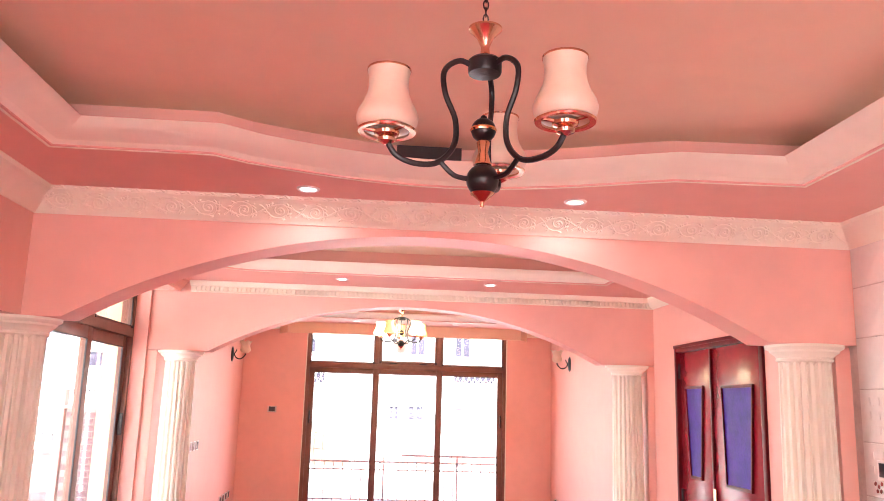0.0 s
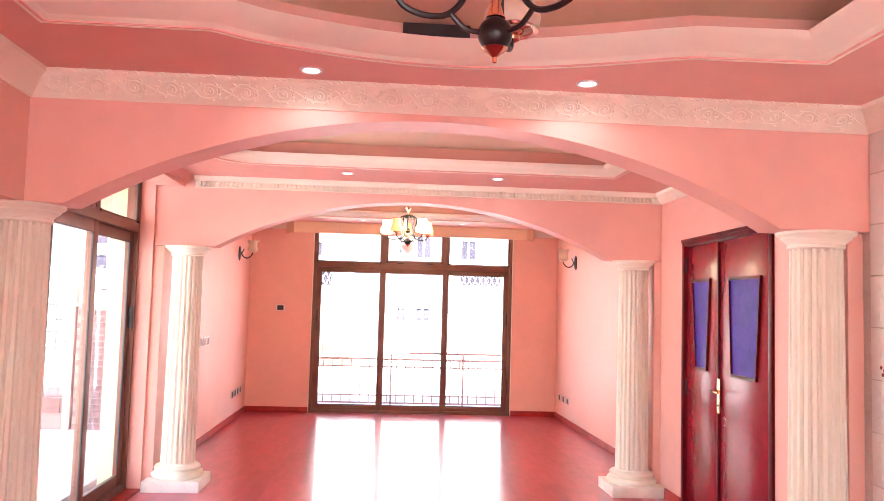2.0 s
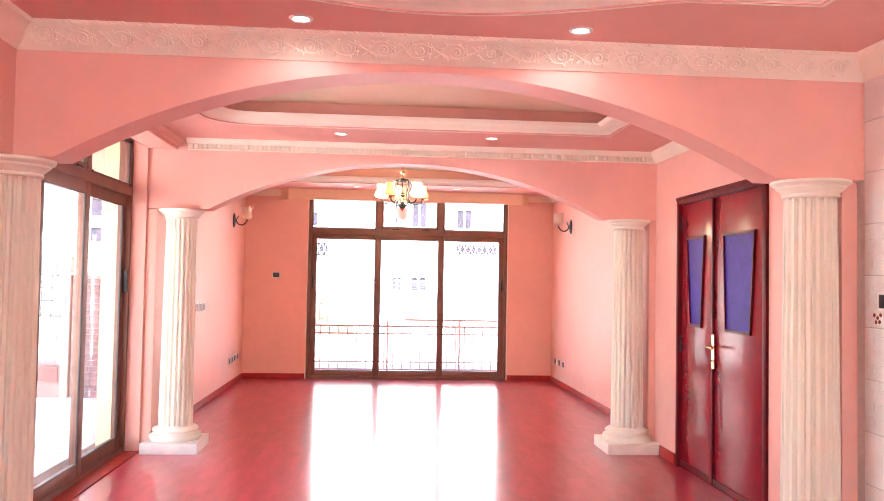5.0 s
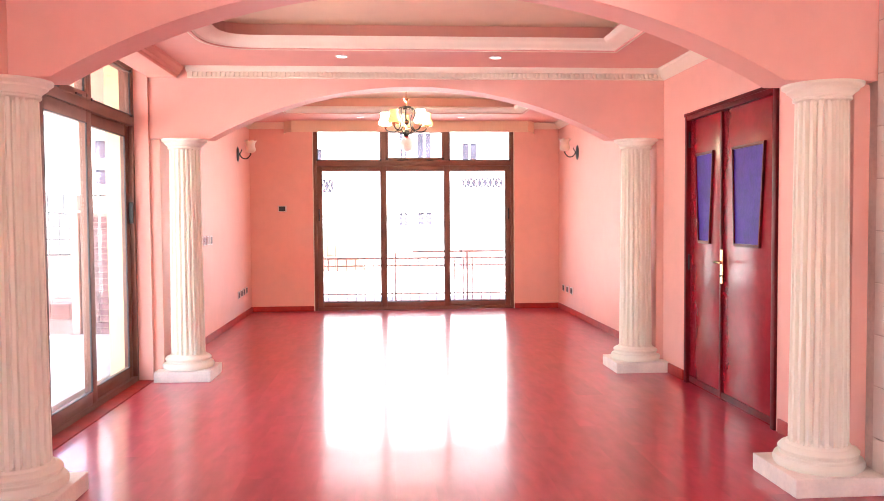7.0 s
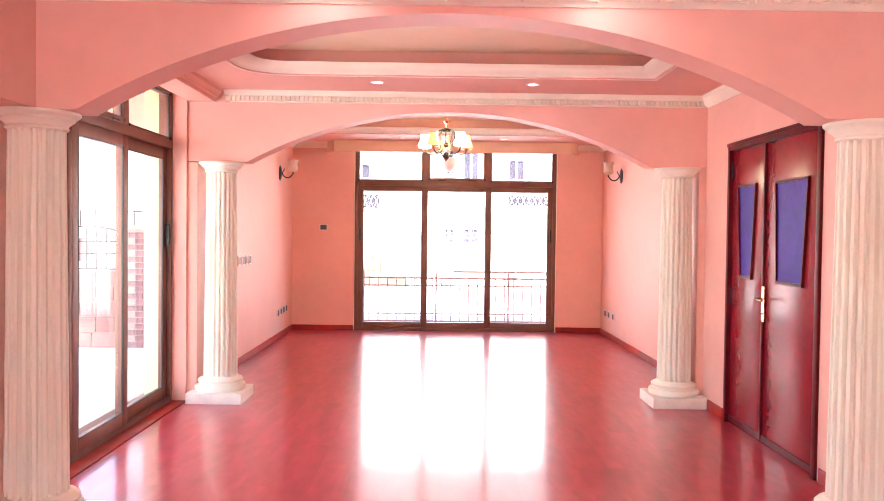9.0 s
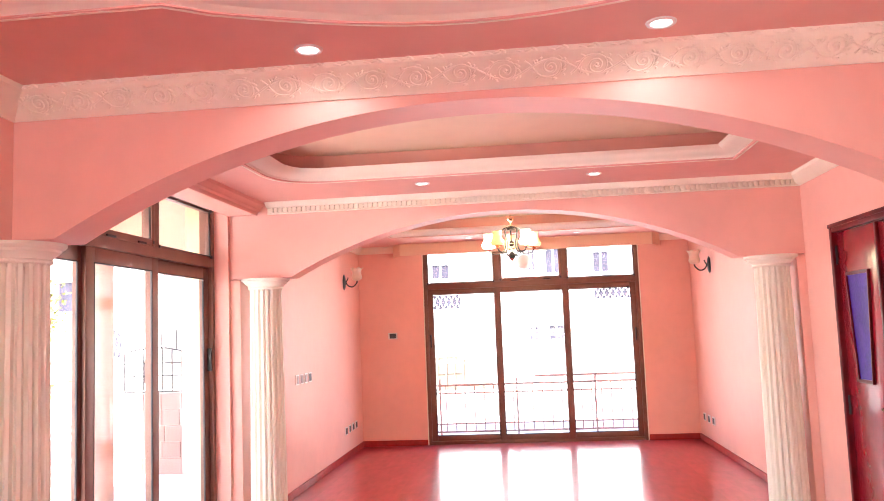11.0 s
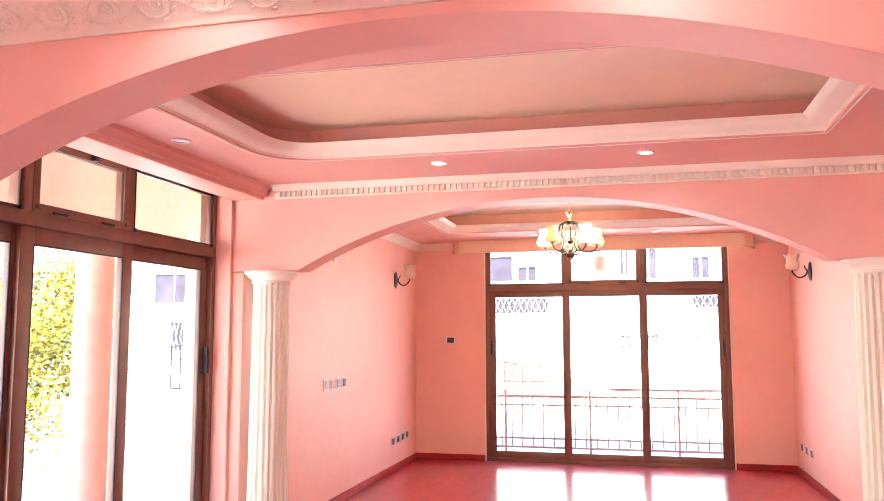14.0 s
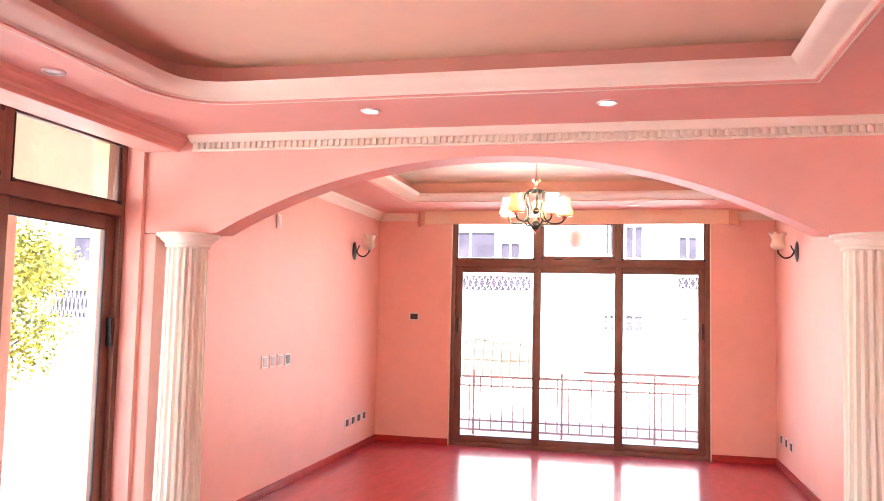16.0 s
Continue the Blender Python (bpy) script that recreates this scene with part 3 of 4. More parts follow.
def sliding_window(name, along, depth, a0, a1, cuts, top, sw, label, latches):
    win = structure(empty(name), label, "window")
    bm = bmesh.new()
    bar_frame(bm, a0, a1, 0.001, top, 0.045, 0.0, 0.10, along, depth)

    def bar(p, q, d0, d1):
        lo, hi = ((p[0], depth + d0, p[1]), (q[0], depth + d1, q[1])) if along == "x" else ((depth - d0, p[0], p[1]), (depth - d1, q[0], q[1]))
        box(bm, lo, hi, 0.004)
    bar((a0 + 0.045, 2.055), (a1 - 0.045, 2.125), -0.006, 0.09)
    for c in cuts[1:-1]:
        bar((c - 0.028, 2.125), (c + 0.028, top - 0.045), 0.0, 0.09)
    part("frame", bm, BRONZE, win, smooth=True)
    n = len(cuts) - 1
    for k in range(n):
        lo, hi = cuts[k] + (0.045 if k == 0 else -0.03), cuts[k + 1] - (0.045 if k == n - 1 else -0.03)
        inner = 0.004 if k % 2 else 0.034
        sash = part("sash", bar_frame(bmesh.new(), lo, hi, 0.045, 2.055, sw, inner, inner + 0.034, along, depth), BRONZE, win, smooth=True)
        part("gasket", bar_frame(bmesh.new(), lo + sw - 0.007, hi - sw + 0.007, 0.045 + sw - 0.007, 2.062 - sw, 0.009, inner - 0.002, inner + 0.012, along, depth), DARKP, sash)
        pane_at(sash, lo + sw - 0.003, hi - sw + 0.003, 0.045 + sw - 0.003, 2.058 - sw, along, depth, inner + 0.015)
        lo, hi = cuts[k] + (0.045 if k == 0 else 0.028), cuts[k + 1] - (0.045 if k == n - 1 else 0.028)
        w = 0.045 if k == n // 2 else 0.018
        top_sash = part("transom_sash", bar_frame(bmesh.new(), lo, hi, 2.125, top - 0.045, w, -0.004 if k == n // 2 else 0.012, 0.05, along, depth), BRONZE, win, smooth=True)
        part("gasket", bar_frame(bmesh.new(), lo + w - 0.005, hi - w + 0.005, 2.125 + w - 0.005, top - 0.04 - w, 0.008, 0.006, 0.02, along, depth), DARKP, top_sash)
        pane_at(top_sash, lo + w, hi - w, 2.125 + w, top - 0.045 - w, along, depth, 0.022)
        for ca in (lo + w * 0.6, hi - w * 0.6):
            for cz in (2.125 + w * 0.6, top - 0.045 - w * 0.6):
                p, q = ((ca - 0.011, depth - 0.007, cz - 0.011), (ca + 0.011, depth + 0.012, cz + 0.011)) if along == "x" else ((depth + 0.007, ca - 0.011, cz - 0.011), (depth - 0.012, ca + 0.011, cz + 0.011))
                part("corner_cleat", boxes((p, q), bevel=0.002), DARKP, top_sash)
        if k == n // 2 and along == "y":
            part("catch", boxes(((depth + 0.002, 5.35, 2.455), (depth + 0.03, 5.385, 2.49)), bevel=0.004), BLACK, top_sash)
        if k == n // 2:
            for f in (0.25, 0.75):
                c = lo + (hi - lo) * f
                p, q = ((c - 0.05, depth - 0.014, 2.128), (c + 0.05, depth, 2.142)) if along == "x" else ((depth + 0.014, c - 0.05, 2.128), (depth, c + 0.05, 2.142))
                part("catch", boxes((p, q), bevel=0.003), BLACK, top_sash)
    for c in latches:
        p, q = ((c - 0.009, depth - 0.004, 1.28), (c + 0.009, depth + 0.03, 1.45)) if along == "x" else ((depth + 0.004, c - 0.009, 1.28), (depth - 0.03, c + 0.009, 1.45))
        part("latch", boxes((p, q), bevel=0.005), BLACK, win, "black recessed sliding latch")
    return win


sliding_window("window_1", "x", YF + 0.004, WFX0 + 0.002, WFX1 - 0.002, (WFX0, 0.0, 0.905, WFX1), 2.615, 0.074, "bronze aluminium sliding window with a row of top lights", (WFX0 + 0.075, WFX1 - 0.075))
sliding_window("window_2", "y", WX, WY0 + 0.002, WY1 - 0.002, (WY0, 4.92, 5.72, WY1), 2.543, 0.09, "bronze aluminium sliding garden window with top lights", (WY1 - 0.08,))
structure(part("window_sill", boxes(((-2.1, WY0, -0.005), (-1.865, WY1, 0.006))), SKIRT), "red wooden threshold under the side window", "sill")

# ---- double door ----


def quad_frame(bm, corners, x, w, d0, d1):
    """Moulding round a four-sided opening in a wall across x; corners are (y, z), in order."""
    c = Vector((sum(p[0] for p in corners) / 4, sum(p[1] for p in corners) / 4))
    inner = [Vector(p) for p in corners]
    outer = [p + (p - c).normalized() * w * 1.35 for p in inner]
    for k in range(4):
        loop = [inner[k], inner[(k + 1) % 4], outer[(k + 1) % 4], outer[k]]
        lo, hi = [bm.verts.new((x - d0, p.x, p.y)) for p in loop], [bm.verts.new((x - d1, p.x, p.y)) for p in loop]
        bm.faces.new(lo), bm.faces.new(hi)
        for j in range(4):
            bm.faces.new((lo[j], lo[(j + 1) % 4], hi[(j + 1) % 4], hi[j]))
    return bm


door = structure(empty("door_1"), "closed double door of red varnished wood with tapered purple panes", "door")
CX = XR - 0.018
bm = bmesh.new()
for a, b in (((CX, 4.722, 0), (XR + 0.10, DY0 + 0.012, 2.098)), ((CX, DY1 - 0.012, 0), (XR + 0.10, 6.192, 2.098)), ((CX, DY0 + 0.012, 2.045), (XR + 0.10, DY1 - 0.012, 2.098))):
    box(bm, a, b, 0.006)
box(bm, (CX - 0.006, 4.715, 2.076), (XR, 6.198, 2.102), 0.005)
part("casing", bm, DOORD, door, "dark red door casing", smooth=True)
LX = XR + 0.012
for y0, y1, glazing in ((4.772, 5.548, ((5.36, 1.755), (4.915, 1.755), (4.975, 1.120), (5.325, 1.120))), (5.556, 6.148, ((6.01, 1.76), (5.70, 1.76), (5.755, 1.125), (5.945, 1.125)))):
    leafob = part("leaf_panel", boxes(((LX, y0, 0.002), (LX + 0.042, y1, 2.042)), bevel=0.004), DOORW, door, smooth=True)
    bm = bmesh.new()
    f = [bm.verts.new((LX - 0.006, y, z)) for y, z in glazing]
    bm.faces.new(f)
    g = [bm.verts.new((LX - 0.002, y, z)) for y, z in glazing]
    bm.faces.new(g)
    for k in range(4):
        bm.faces.new((f[k], f[(k + 1) % 4], g[(k + 1) % 4], g[k]))
    part("door_pane", bm, PURPLE, leafob, "purple patterned glass")
    part("pane_moulding", quad_frame(bmesh.new(), glazing, LX, 0.017, -0.002, 0.017), DOORD, leafob, "dark red pane moulding")
    part("kick_rail", boxes(((LX - 0.008, y0 + 0.01, 0.016), (LX, y1 - 0.01, 0.06)), bevel=0.003), DOORD, leafob)
part("meeting_bead", boxes(((LX - 0.016, 5.532, 0.02), (LX, 5.560, 2.04)), bevel=0.005), DOORD, door)
handle = part("handle_plate", boxes(((LX - 0.008, 5.505, 0.83), (LX, 5.545, 1.07)), bevel=0.003), BRASS, door, "polished brass handle plate")
handle.location.x = -0.009
part("lever", tube(bmesh.new(), [(LX - 0.01, 5.525, 0.985), (LX - 0.055, 5.525, 0.985), (LX - 0.06, 5.515, 0.985), (LX - 0.06, 5.41, 0.982)], 0.009, 8), BRASS, handle, smooth=True)
part("keyhole", lathe(bmesh.new(), [(0.0, 0), (0.009, 0), (0.009, 0.012), (0, 0.012)], 12, (LX - 0.012, 5.525, 0.88)), BLACK, handle)
for z, y in ((1.90, 4.775), (0.95, 4.775), (1.90, 6.145), (0.95, 6.145)):
    part("hinge", tube(bmesh.new(), [(LX - 0.008, y, z - 0.06), (LX - 0.008, y, z + 0.06)], 0.008, 8), BRASS if z < 1 and y < 5 else BLACK, door, smooth=True)

# ---- skirting ----
bm = bmesh.new()
for a, b in (((XFL, B1, 0), (XFL + 0.014, YF, 0.075)), ((XFR - 0.014, B1, 0), (XFR, YF, 0.075)), ((XFL + 0.014, YF - 0.014, 0), (WFX0 - 0.014, YF, 0.075)), ((WFX1 + 0.014, YF - 0.014, 0), (XFR - 0.014, YF, 0.075)),
             ((XR - 0.014, 6.23, 0), (XR, 6.75, 0.085)), ((XR - 0.014, A1, 0), (XR, 4.685, 0.085)), ((XL, B1 - 0.001, 0), (XL + 0.014, B1, 0.075))):
    box(bm, a, b, 0.004)
structure(part("baseboard", bm, SKIRT, smooth=True), "red stained wooden skirting board", "skirting")

# ---- lamps of the place ----


def downlight(x, y, z, lit=True, power=0.0):
    ob = empty("downlight", (x, y, z))
    rim = [(0.034, 0.002), (0.036, -0.006), (0.044, -0.009), (0.050, -0.006), (0.052, 0.002)]
    part("rim", lathe(bmesh.new(), rim, 24, cap=False), WHITEP, ob, smooth=True)
    part("lens", lathe(bmesh.new(), [(0.0, -0.002), (0.034, -0.002), (0.034, 0.001), (0.0, 0.001)], 24), SPOT if lit else DULL, ob, "lit white lens" if lit else "unlit white lens")
    if power:
        lamp("downlight_beam", "SPOT", (x, y, z - 0.012), (x, y, 0), power, (0.93, 0.96, 1.0), radius=0.03, spot=radians(162))
    tagged(ob, "lit round recessed ceiling downlight" if lit else "unlit round recessed ceiling downlight", "downlight", "ceiling downlights")


for x, y, z, lit, power in ((-0.325, 3.44, SN, True, 0.5), (0.885, 3.44, SN, True, 0.5), (-0.29, 6.23, SM, True, 0.4), (0.888, 6.23, SM, True, 0.4), (-1.46, 5.37, SM, False, 0),
                            (-0.3, 10.8, SF, True, 0), (1.05, 10.8, SF, True, 0)):
    downlight(x, y, z, lit, power)

SHADE = [(0.030, 0.000), (0.053, 0.004), (0.061, 0.014), (0.063, 0.026), (0.059, 0.040), (0.050, 0.056), (0.043, 0.074), (0.040, 0.096), (0.041, 0.112), (0.044, 0.126), (0.042, 0.126), (0.038, 0.110), (0.037, 0.096), (0.040, 0.074), (0.047, 0.057), (0.056, 0.040), (0.060, 0.026), (0.052, 0.010), (0.028, 0.006)]


def arm_points(reach):
    """One chandelier arm from the hub, out, in along an S, and up to its cup."""
    return spline([(0.02, 0, 0.300), (0.055, 0, 0.312), (0.088, 0, 0.285), (0.085, 0, 0.235), (0.062, 0, 0.180), (0.064, 0, 0.125), (0.098, 0, 0.085), (0.145, 0, 0.078), (reach - 0.022, 0, 0.090), (reach - 0.004, 0, 0.112)], 6)


def chandelier(x, y, z, angles, reach, scale, ceiling, lit, label):
    ob = empty("chandelier", (x, y, z))
    s = scale

    def sized(bm):
        bmesh.ops.scale(bm, vec=(s, s, s), verts=bm.verts[:])
        return bm
    body = [(0.0, 0.0), (0.004, 0.002), (0.005, 0.012), (0.012, 0.018), (0.022, 0.026), (0.026, 0.030)]
    part("finial", sized(lathe(bmesh.new(), body, 24)), COPPER, ob, "copper finial", smooth=True)
    part("lower_ball", sized(lathe(bmesh.new(), [(0.024, 0.030)] + [(0.034 * math.cos(a), 0.058 + 0.034 * math.sin(a)) for a in [radians(-50 + 12 * k) for k in range(11)]], 24)), BLACK, ob, smooth=True)
    part("spindle", sized(lathe(bmesh.new(), [(0.020, 0.090), (0.016, 0.096), (0.010, 0.118), (0.014, 0.138), (0.011, 0.144)], 24)), COPPER, ob, "copper spindle", smooth=True)
    ball = part("upper_ball", sized(lathe(bmesh.new(), [(0.010, 0.142)] + [(0.026 * math.cos(a), 0.166 + 0.026 * math.sin(a)) for a in [radians(-60 + 12 * k) for k in range(12)]] + [(0.006, 0.196), (0.0, 0.2)], 24)), BLACK, ob, smooth=True)
    part("brass_ring", sized(lathe(bmesh.new(), [(0.0262, 0.162), (0.028, 0.166), (0.0262, 0.170)], 24, cap=False)), BRASS, ball)
    part("hub", sized(lathe(bmesh.new(), [(0.0, 0.288), (0.034, 0.290), (0.036, 0.296), (0.036, 0.318), (0.030, 0.324), (0.0, 0.325)], 24)), BLACK, ob, smooth=True)
    part("trumpet", sized(lathe(bmesh.new(), [(0.020, 0.322), (0.010, 0.336), (0.009, 0.350), (0.018, 0.372), (0.036, 0.390), (0.036, 0.394), (0.0, 0.392)], 24)), COPPER, ob, "flared copper cup", smooth=True)
    bm = bmesh.new()
    top, k, zz = (ceiling - z) / s, 0, 0.388
    while zz < top - 0.03:
        ring = [(0.0055 * math.cos(a) * (1 if k % 2 else 0.15), 0.0055 * math.cos(a) * (0.15 if k % 2 else 1), zz + 0.011 + 0.011 * math.sin(a)) for a in [2 * math.pi * j / 10 for j in range(11)]]
        tube(bm, ring, 0.0017, 5)
        zz += 0.0165
        k += 1
    part("chain", sized(bm), BLACK if not lit else BRASS, ob)
    part("ceiling_rose", sized(lathe(bmesh.new(), [(0.008, top - 0.032), (0.034, top - 0.022), (0.042, top - 0.002), (0.0, top)], 24)), COPPER, ob, smooth=True)
    for n, a in enumerate(angles):
        turn = Matrix.Rotation(radians(a), 4, "Z")
        arm = part("arm", sized(tube(bmesh.new(), [turn @ Vector(p) for p in arm_points(reach)], 0.0062, 8)), BLACK, ob, smooth=True)
        at = turn @ Vector((reach, 0, 0.116))
        link = [turn @ Vector(p) for p in spline([(0.024, 0, 0.058), (0.062, 0, 0.062), (0.092, 0, 0.088)], 5)]
        part("brace", sized(tube(bmesh.new(), link, 0.0055, 8)), BLACK, arm, smooth=True)
        cup = [(0.006, -0.006), (0.017, 0.000), (0.019, 0.006), (0.015, 0.010), (0.024, 0.014), (0.026, 0.020), (0.016, 0.024), (0.0, 0.024)]
        part("cup", sized(lathe(bmesh.new(), cup, 20, at)), COPPER, arm, "copper lamp cup", smooth=True)
        bm = bmesh.new()
        lathe(bm, [(0.046, 0.020), (0.058, 0.019), (0.060, 0.023), (0.047, 0.025), (0.046, 0.020)], 28, at, cap=False)
        for j in range(3):
            b = radians(120 * j + a)
            tube(bm, [at + Vector((0.02 * math.cos(b), 0.02 * math.sin(b), 0.021)), at + Vector((0.05 * math.cos(b), 0.05 * math.sin(b), 0.022))], 0.004, 6)
        part("gallery", sized(bm), COPPER, arm, "copper shade gallery", smooth=True)
        mat = OPAL if not lit else (LIT_W if lit[n] else LIT_Y)
        shade = part("shade", sized(lathe(bmesh.new(), SHADE, 32, at + Vector((0, 0, 0.024)), cap=False)), mat, arm, "opal glass shade" if not lit else "lit opal glass shade", smooth=True)
        part("shade_rim", sized(lathe(bmesh.new(), [(0.0415, 0.125), (0.0445, 0.125), (0.045, 0.129), (0.0415, 0.129), (0.0415, 0.125)], 32, at + Vector((0, 0, 0.024)), cap=False)), COPPER, shade)
    return tagged(ob, label, "chandelier")


chandelier(0.228, 1.63, 2.015, (72, 192, 312), 0.205, 1.06, CN, (), "black and copper chandelier with three opal shades on a chain")
chandelier(0.265, 8.85, 2.17, (20, 92, 164, 236, 308), 0.215, 1.12, CF, (0, 0, 1, 0, 1), "lit black and brass chandelier with five opal shades")


def sconce(x, y, z, side):
    ob = empty("wall_sconce", (x, y, z), 0 if side > 0 else 180)
    ob.scale = (1.3, 1.3, 1.3)
    bm = lathe(bmesh.new(), [(0.0, 0.0), (0.042, 0.0), (0.045, 0.006), (0.034, 0.014), (0.012, 0.020), (0.0, 0.022)], 24)
    bmesh.ops.transform(bm, matrix=Matrix.Rotation(radians(90), 4, "Y") @ Matrix.Diagonal((1.7, 1, 1, 1)), verts=bm.verts[:])
    part("backplate", bm, BLACK, ob, smooth=True)
    part("arm", tube(bmesh.new(), spline([(0.016, 0, 0.012), (0.045, 0, -0.035), (0.090, 0, -0.045), (0.128, 0, -0.010), (0.130, 0, 0.010)], 6), 0.006, 8), BLACK, ob, smooth=True)
    part("curl", tube(bmesh.new(), spline([(0.016, 0, -0.01), (0.035, 0, 0.02), (0.046, 0, 0.045)], 5), 0.005, 8), BLACK, ob, smooth=True)
    bell = [(0.016, 0.0), (0.036, 0.006), (0.050, 0.024), (0.050, 0.040), (0.041, 0.066), (0.043, 0.092), (0.058, 0.118), (0.055, 0.118), (0.040, 0.092), (0.038, 0.066), (0.046, 0.040), (0.046, 0.026), (0.03, 0.010)]
    bm = lathe(bmesh.new(), bell, 36, cap=False)
    for v in bm.verts:
        if v.co.z > 0.08:
            a, f = math.atan2(v.co.y, v.co.x), (v.co.z - 0.08) / 0.038
            k = 1 + 0.16 * f * math.cos(6 * a)
            v.co = (v.co.x * k + 0.13, v.co.y * k, v.co.z + 0.012 + 0.008 * f * math.cos(6 * a))
        else:
            v.co = (v.co.x + 0.13, v.co.y, v.co.z + 0.012)
    part("shade", bm, OPAL, ob, "frosted glass bell shade", smooth=True)
    tagged(ob, "black wall sconce with a frosted glass bell shade", "wall lamp", "sconces of the end room")


sconce(XFL, 10.55, 2.15, 1)
sconce(XFR, 10.33, 2.15, -1)

# ---- switches, sockets, thermostat ----


def wall_plate(name, place, face, w, h, inner, label, category, group=""):
    """A plate with a rocker or outlet; face is the way out of the wall: "x", "-x" or "-y"."""
    turn = {"x": 90, "-x": -90, "-y": 0}[face]
    ob = empty(name, place, turn)
    part("plate", boxes(((-w / 2, -0.010, -h / 2), (w / 2, 0.0, h / 2)), bevel=0.003), WHITEP, ob, smooth=True)
    part("insert", boxes(((-w * 0.35, -0.014, -h * 0.37), (w * 0.35, -0.009, h * 0.37)), bevel=0.002), inner, ob, smooth=True)
    return tagged(ob, label, category, group)


GREY = material("grey_rocker", (0.32, 0.22, 0.2), 0.35, spread=0.1)
for k in range(4):
    wall_plate("light_switch", (XFL, 8.44 + 0.150 * k, 1.085), "x", 0.108, 0.100, GREY if k < 3 else DARKP, "pale switch plate in a row of four on the wall", "switch", "row of switches")
for k in range(4):
    wall_plate("socket", (XFL, 10.47 + 0.185 * k, 0.335 + 0.004 * k), "x", 0.115, 0.095, DARKP, "wall socket with a dark outlet low on the wall", "socket", "row of sockets")
for k in range(3):
    wall_plate("socket", (XFR, 10.66 + 0.24 * k, 0.315), "-x", 0.115, 0.095, DARKP, "wall socket with a dark outlet low on the wall", "socket", "sockets of the facing wall")
wall_plate("thermostat", (-1.425, YF, 1.455), "-y", 0.125, 0.088, DARKP, "small pale control panel with a dark display", "thermostat")
wall_plate("junction_cover", (XFL, 8.62, 2.25), "x", 0.09, 0.12, WHITEP, "blank pale cover plate below the ceiling", "cover plate")
wall_plate("light_switch", (XNR - 0.007, 3.52, 1.356), "-x", 0.12, 0.085, DARKP, "dark-centred switch on the tiled wall", "switch")
# torn opening in the recess of the near ceiling
structure(part("vent_gap", boxes(((0.06, 3.262, 2.628), (0.34, 3.31, 2.686))), DARKP), "dark ragged gap above the ceiling moulding", "opening")

# ---- outside ----
bm = bmesh.new()
slab(bm, [(-300, -300), (300, -300), (300, 300), (-300, 300)], [], -0.3, -0.16)
structure(part("ground", bm, YARD), "pale sunlit concrete yard", "ground")
structure(part("terrace", boxes(((-4.2, YF + 0.21, -0.155), (5.0, 13.2, -0.10))), YARD), "pale terrace outside the end window", "terrace")
structure(part("terrace_side", boxes(((-3.4, 3.0, -0.155), (-2.43, 8.2, -0.06))), YARD), "pale terrace outside the garden window", "terrace")

rail = empty("railing", (0, 13.0, 0))
for z, h in ((0.665, 0.028), (0.545, 0.022), (0.09, 0.022), (-0.03, 0.026)):
    part("rail", boxes(((-4.5, -0.012, z - h / 2), (5.0, 0.012, z + h / 2))), RAIL, rail)
bm = bmesh.new()
box(bm, (-0.008, -0.008, -0.03), (0.008, 0.008, 0.665))
bar_mesh = bpy.data.meshes.new("baluster")
bm.to_mesh(bar_mesh)
bm.free()
bar_mesh.materials.append(RAIL)
for k in range(62):
    share("baluster", bar_mesh, rail, (-4.1 + 0.1455 * k, 0, 0))
for k in range(8):
    part("post", boxes(((-4.496 + 1.165 * k, -0.014, -0.1), (-4.468 + 1.165 * k, 0.014, 0.76))), RAIL, rail)
part("handrail", boxes(((0.45, -0.02, 0.755), (5.0, 0.02, 0.785))), RAIL, rail)
tagged(rail, "rust-red iron railing with thin bars on the terrace", "railing")

globe = empty("globe_lamp", (0.375, 12.55, 2.46))
part("globe", lathe(bmesh.new(), [(0.115 * math.cos(a) + 0.001, 0.115 * math.sin(a)) for a in [radians(-88 + 16 * k) for k in range(12)]], 24), GLOBE, globe, smooth=True)
part("stem", tube(bmesh.new(), [(0, 0, 0.11), (0, 0, 0.545)], 0.008, 8), BLACK, globe)
tagged(globe, "pinkish glass globe lamp hanging over the terrace", "pendant lamp")
structure(part("terrace_roof", boxes(((-2.2, YF + 0.21, 3.0), (2.8, 13.1, 3.12))), FACADE), "pale concrete balcony slab over the terrace", "roof")


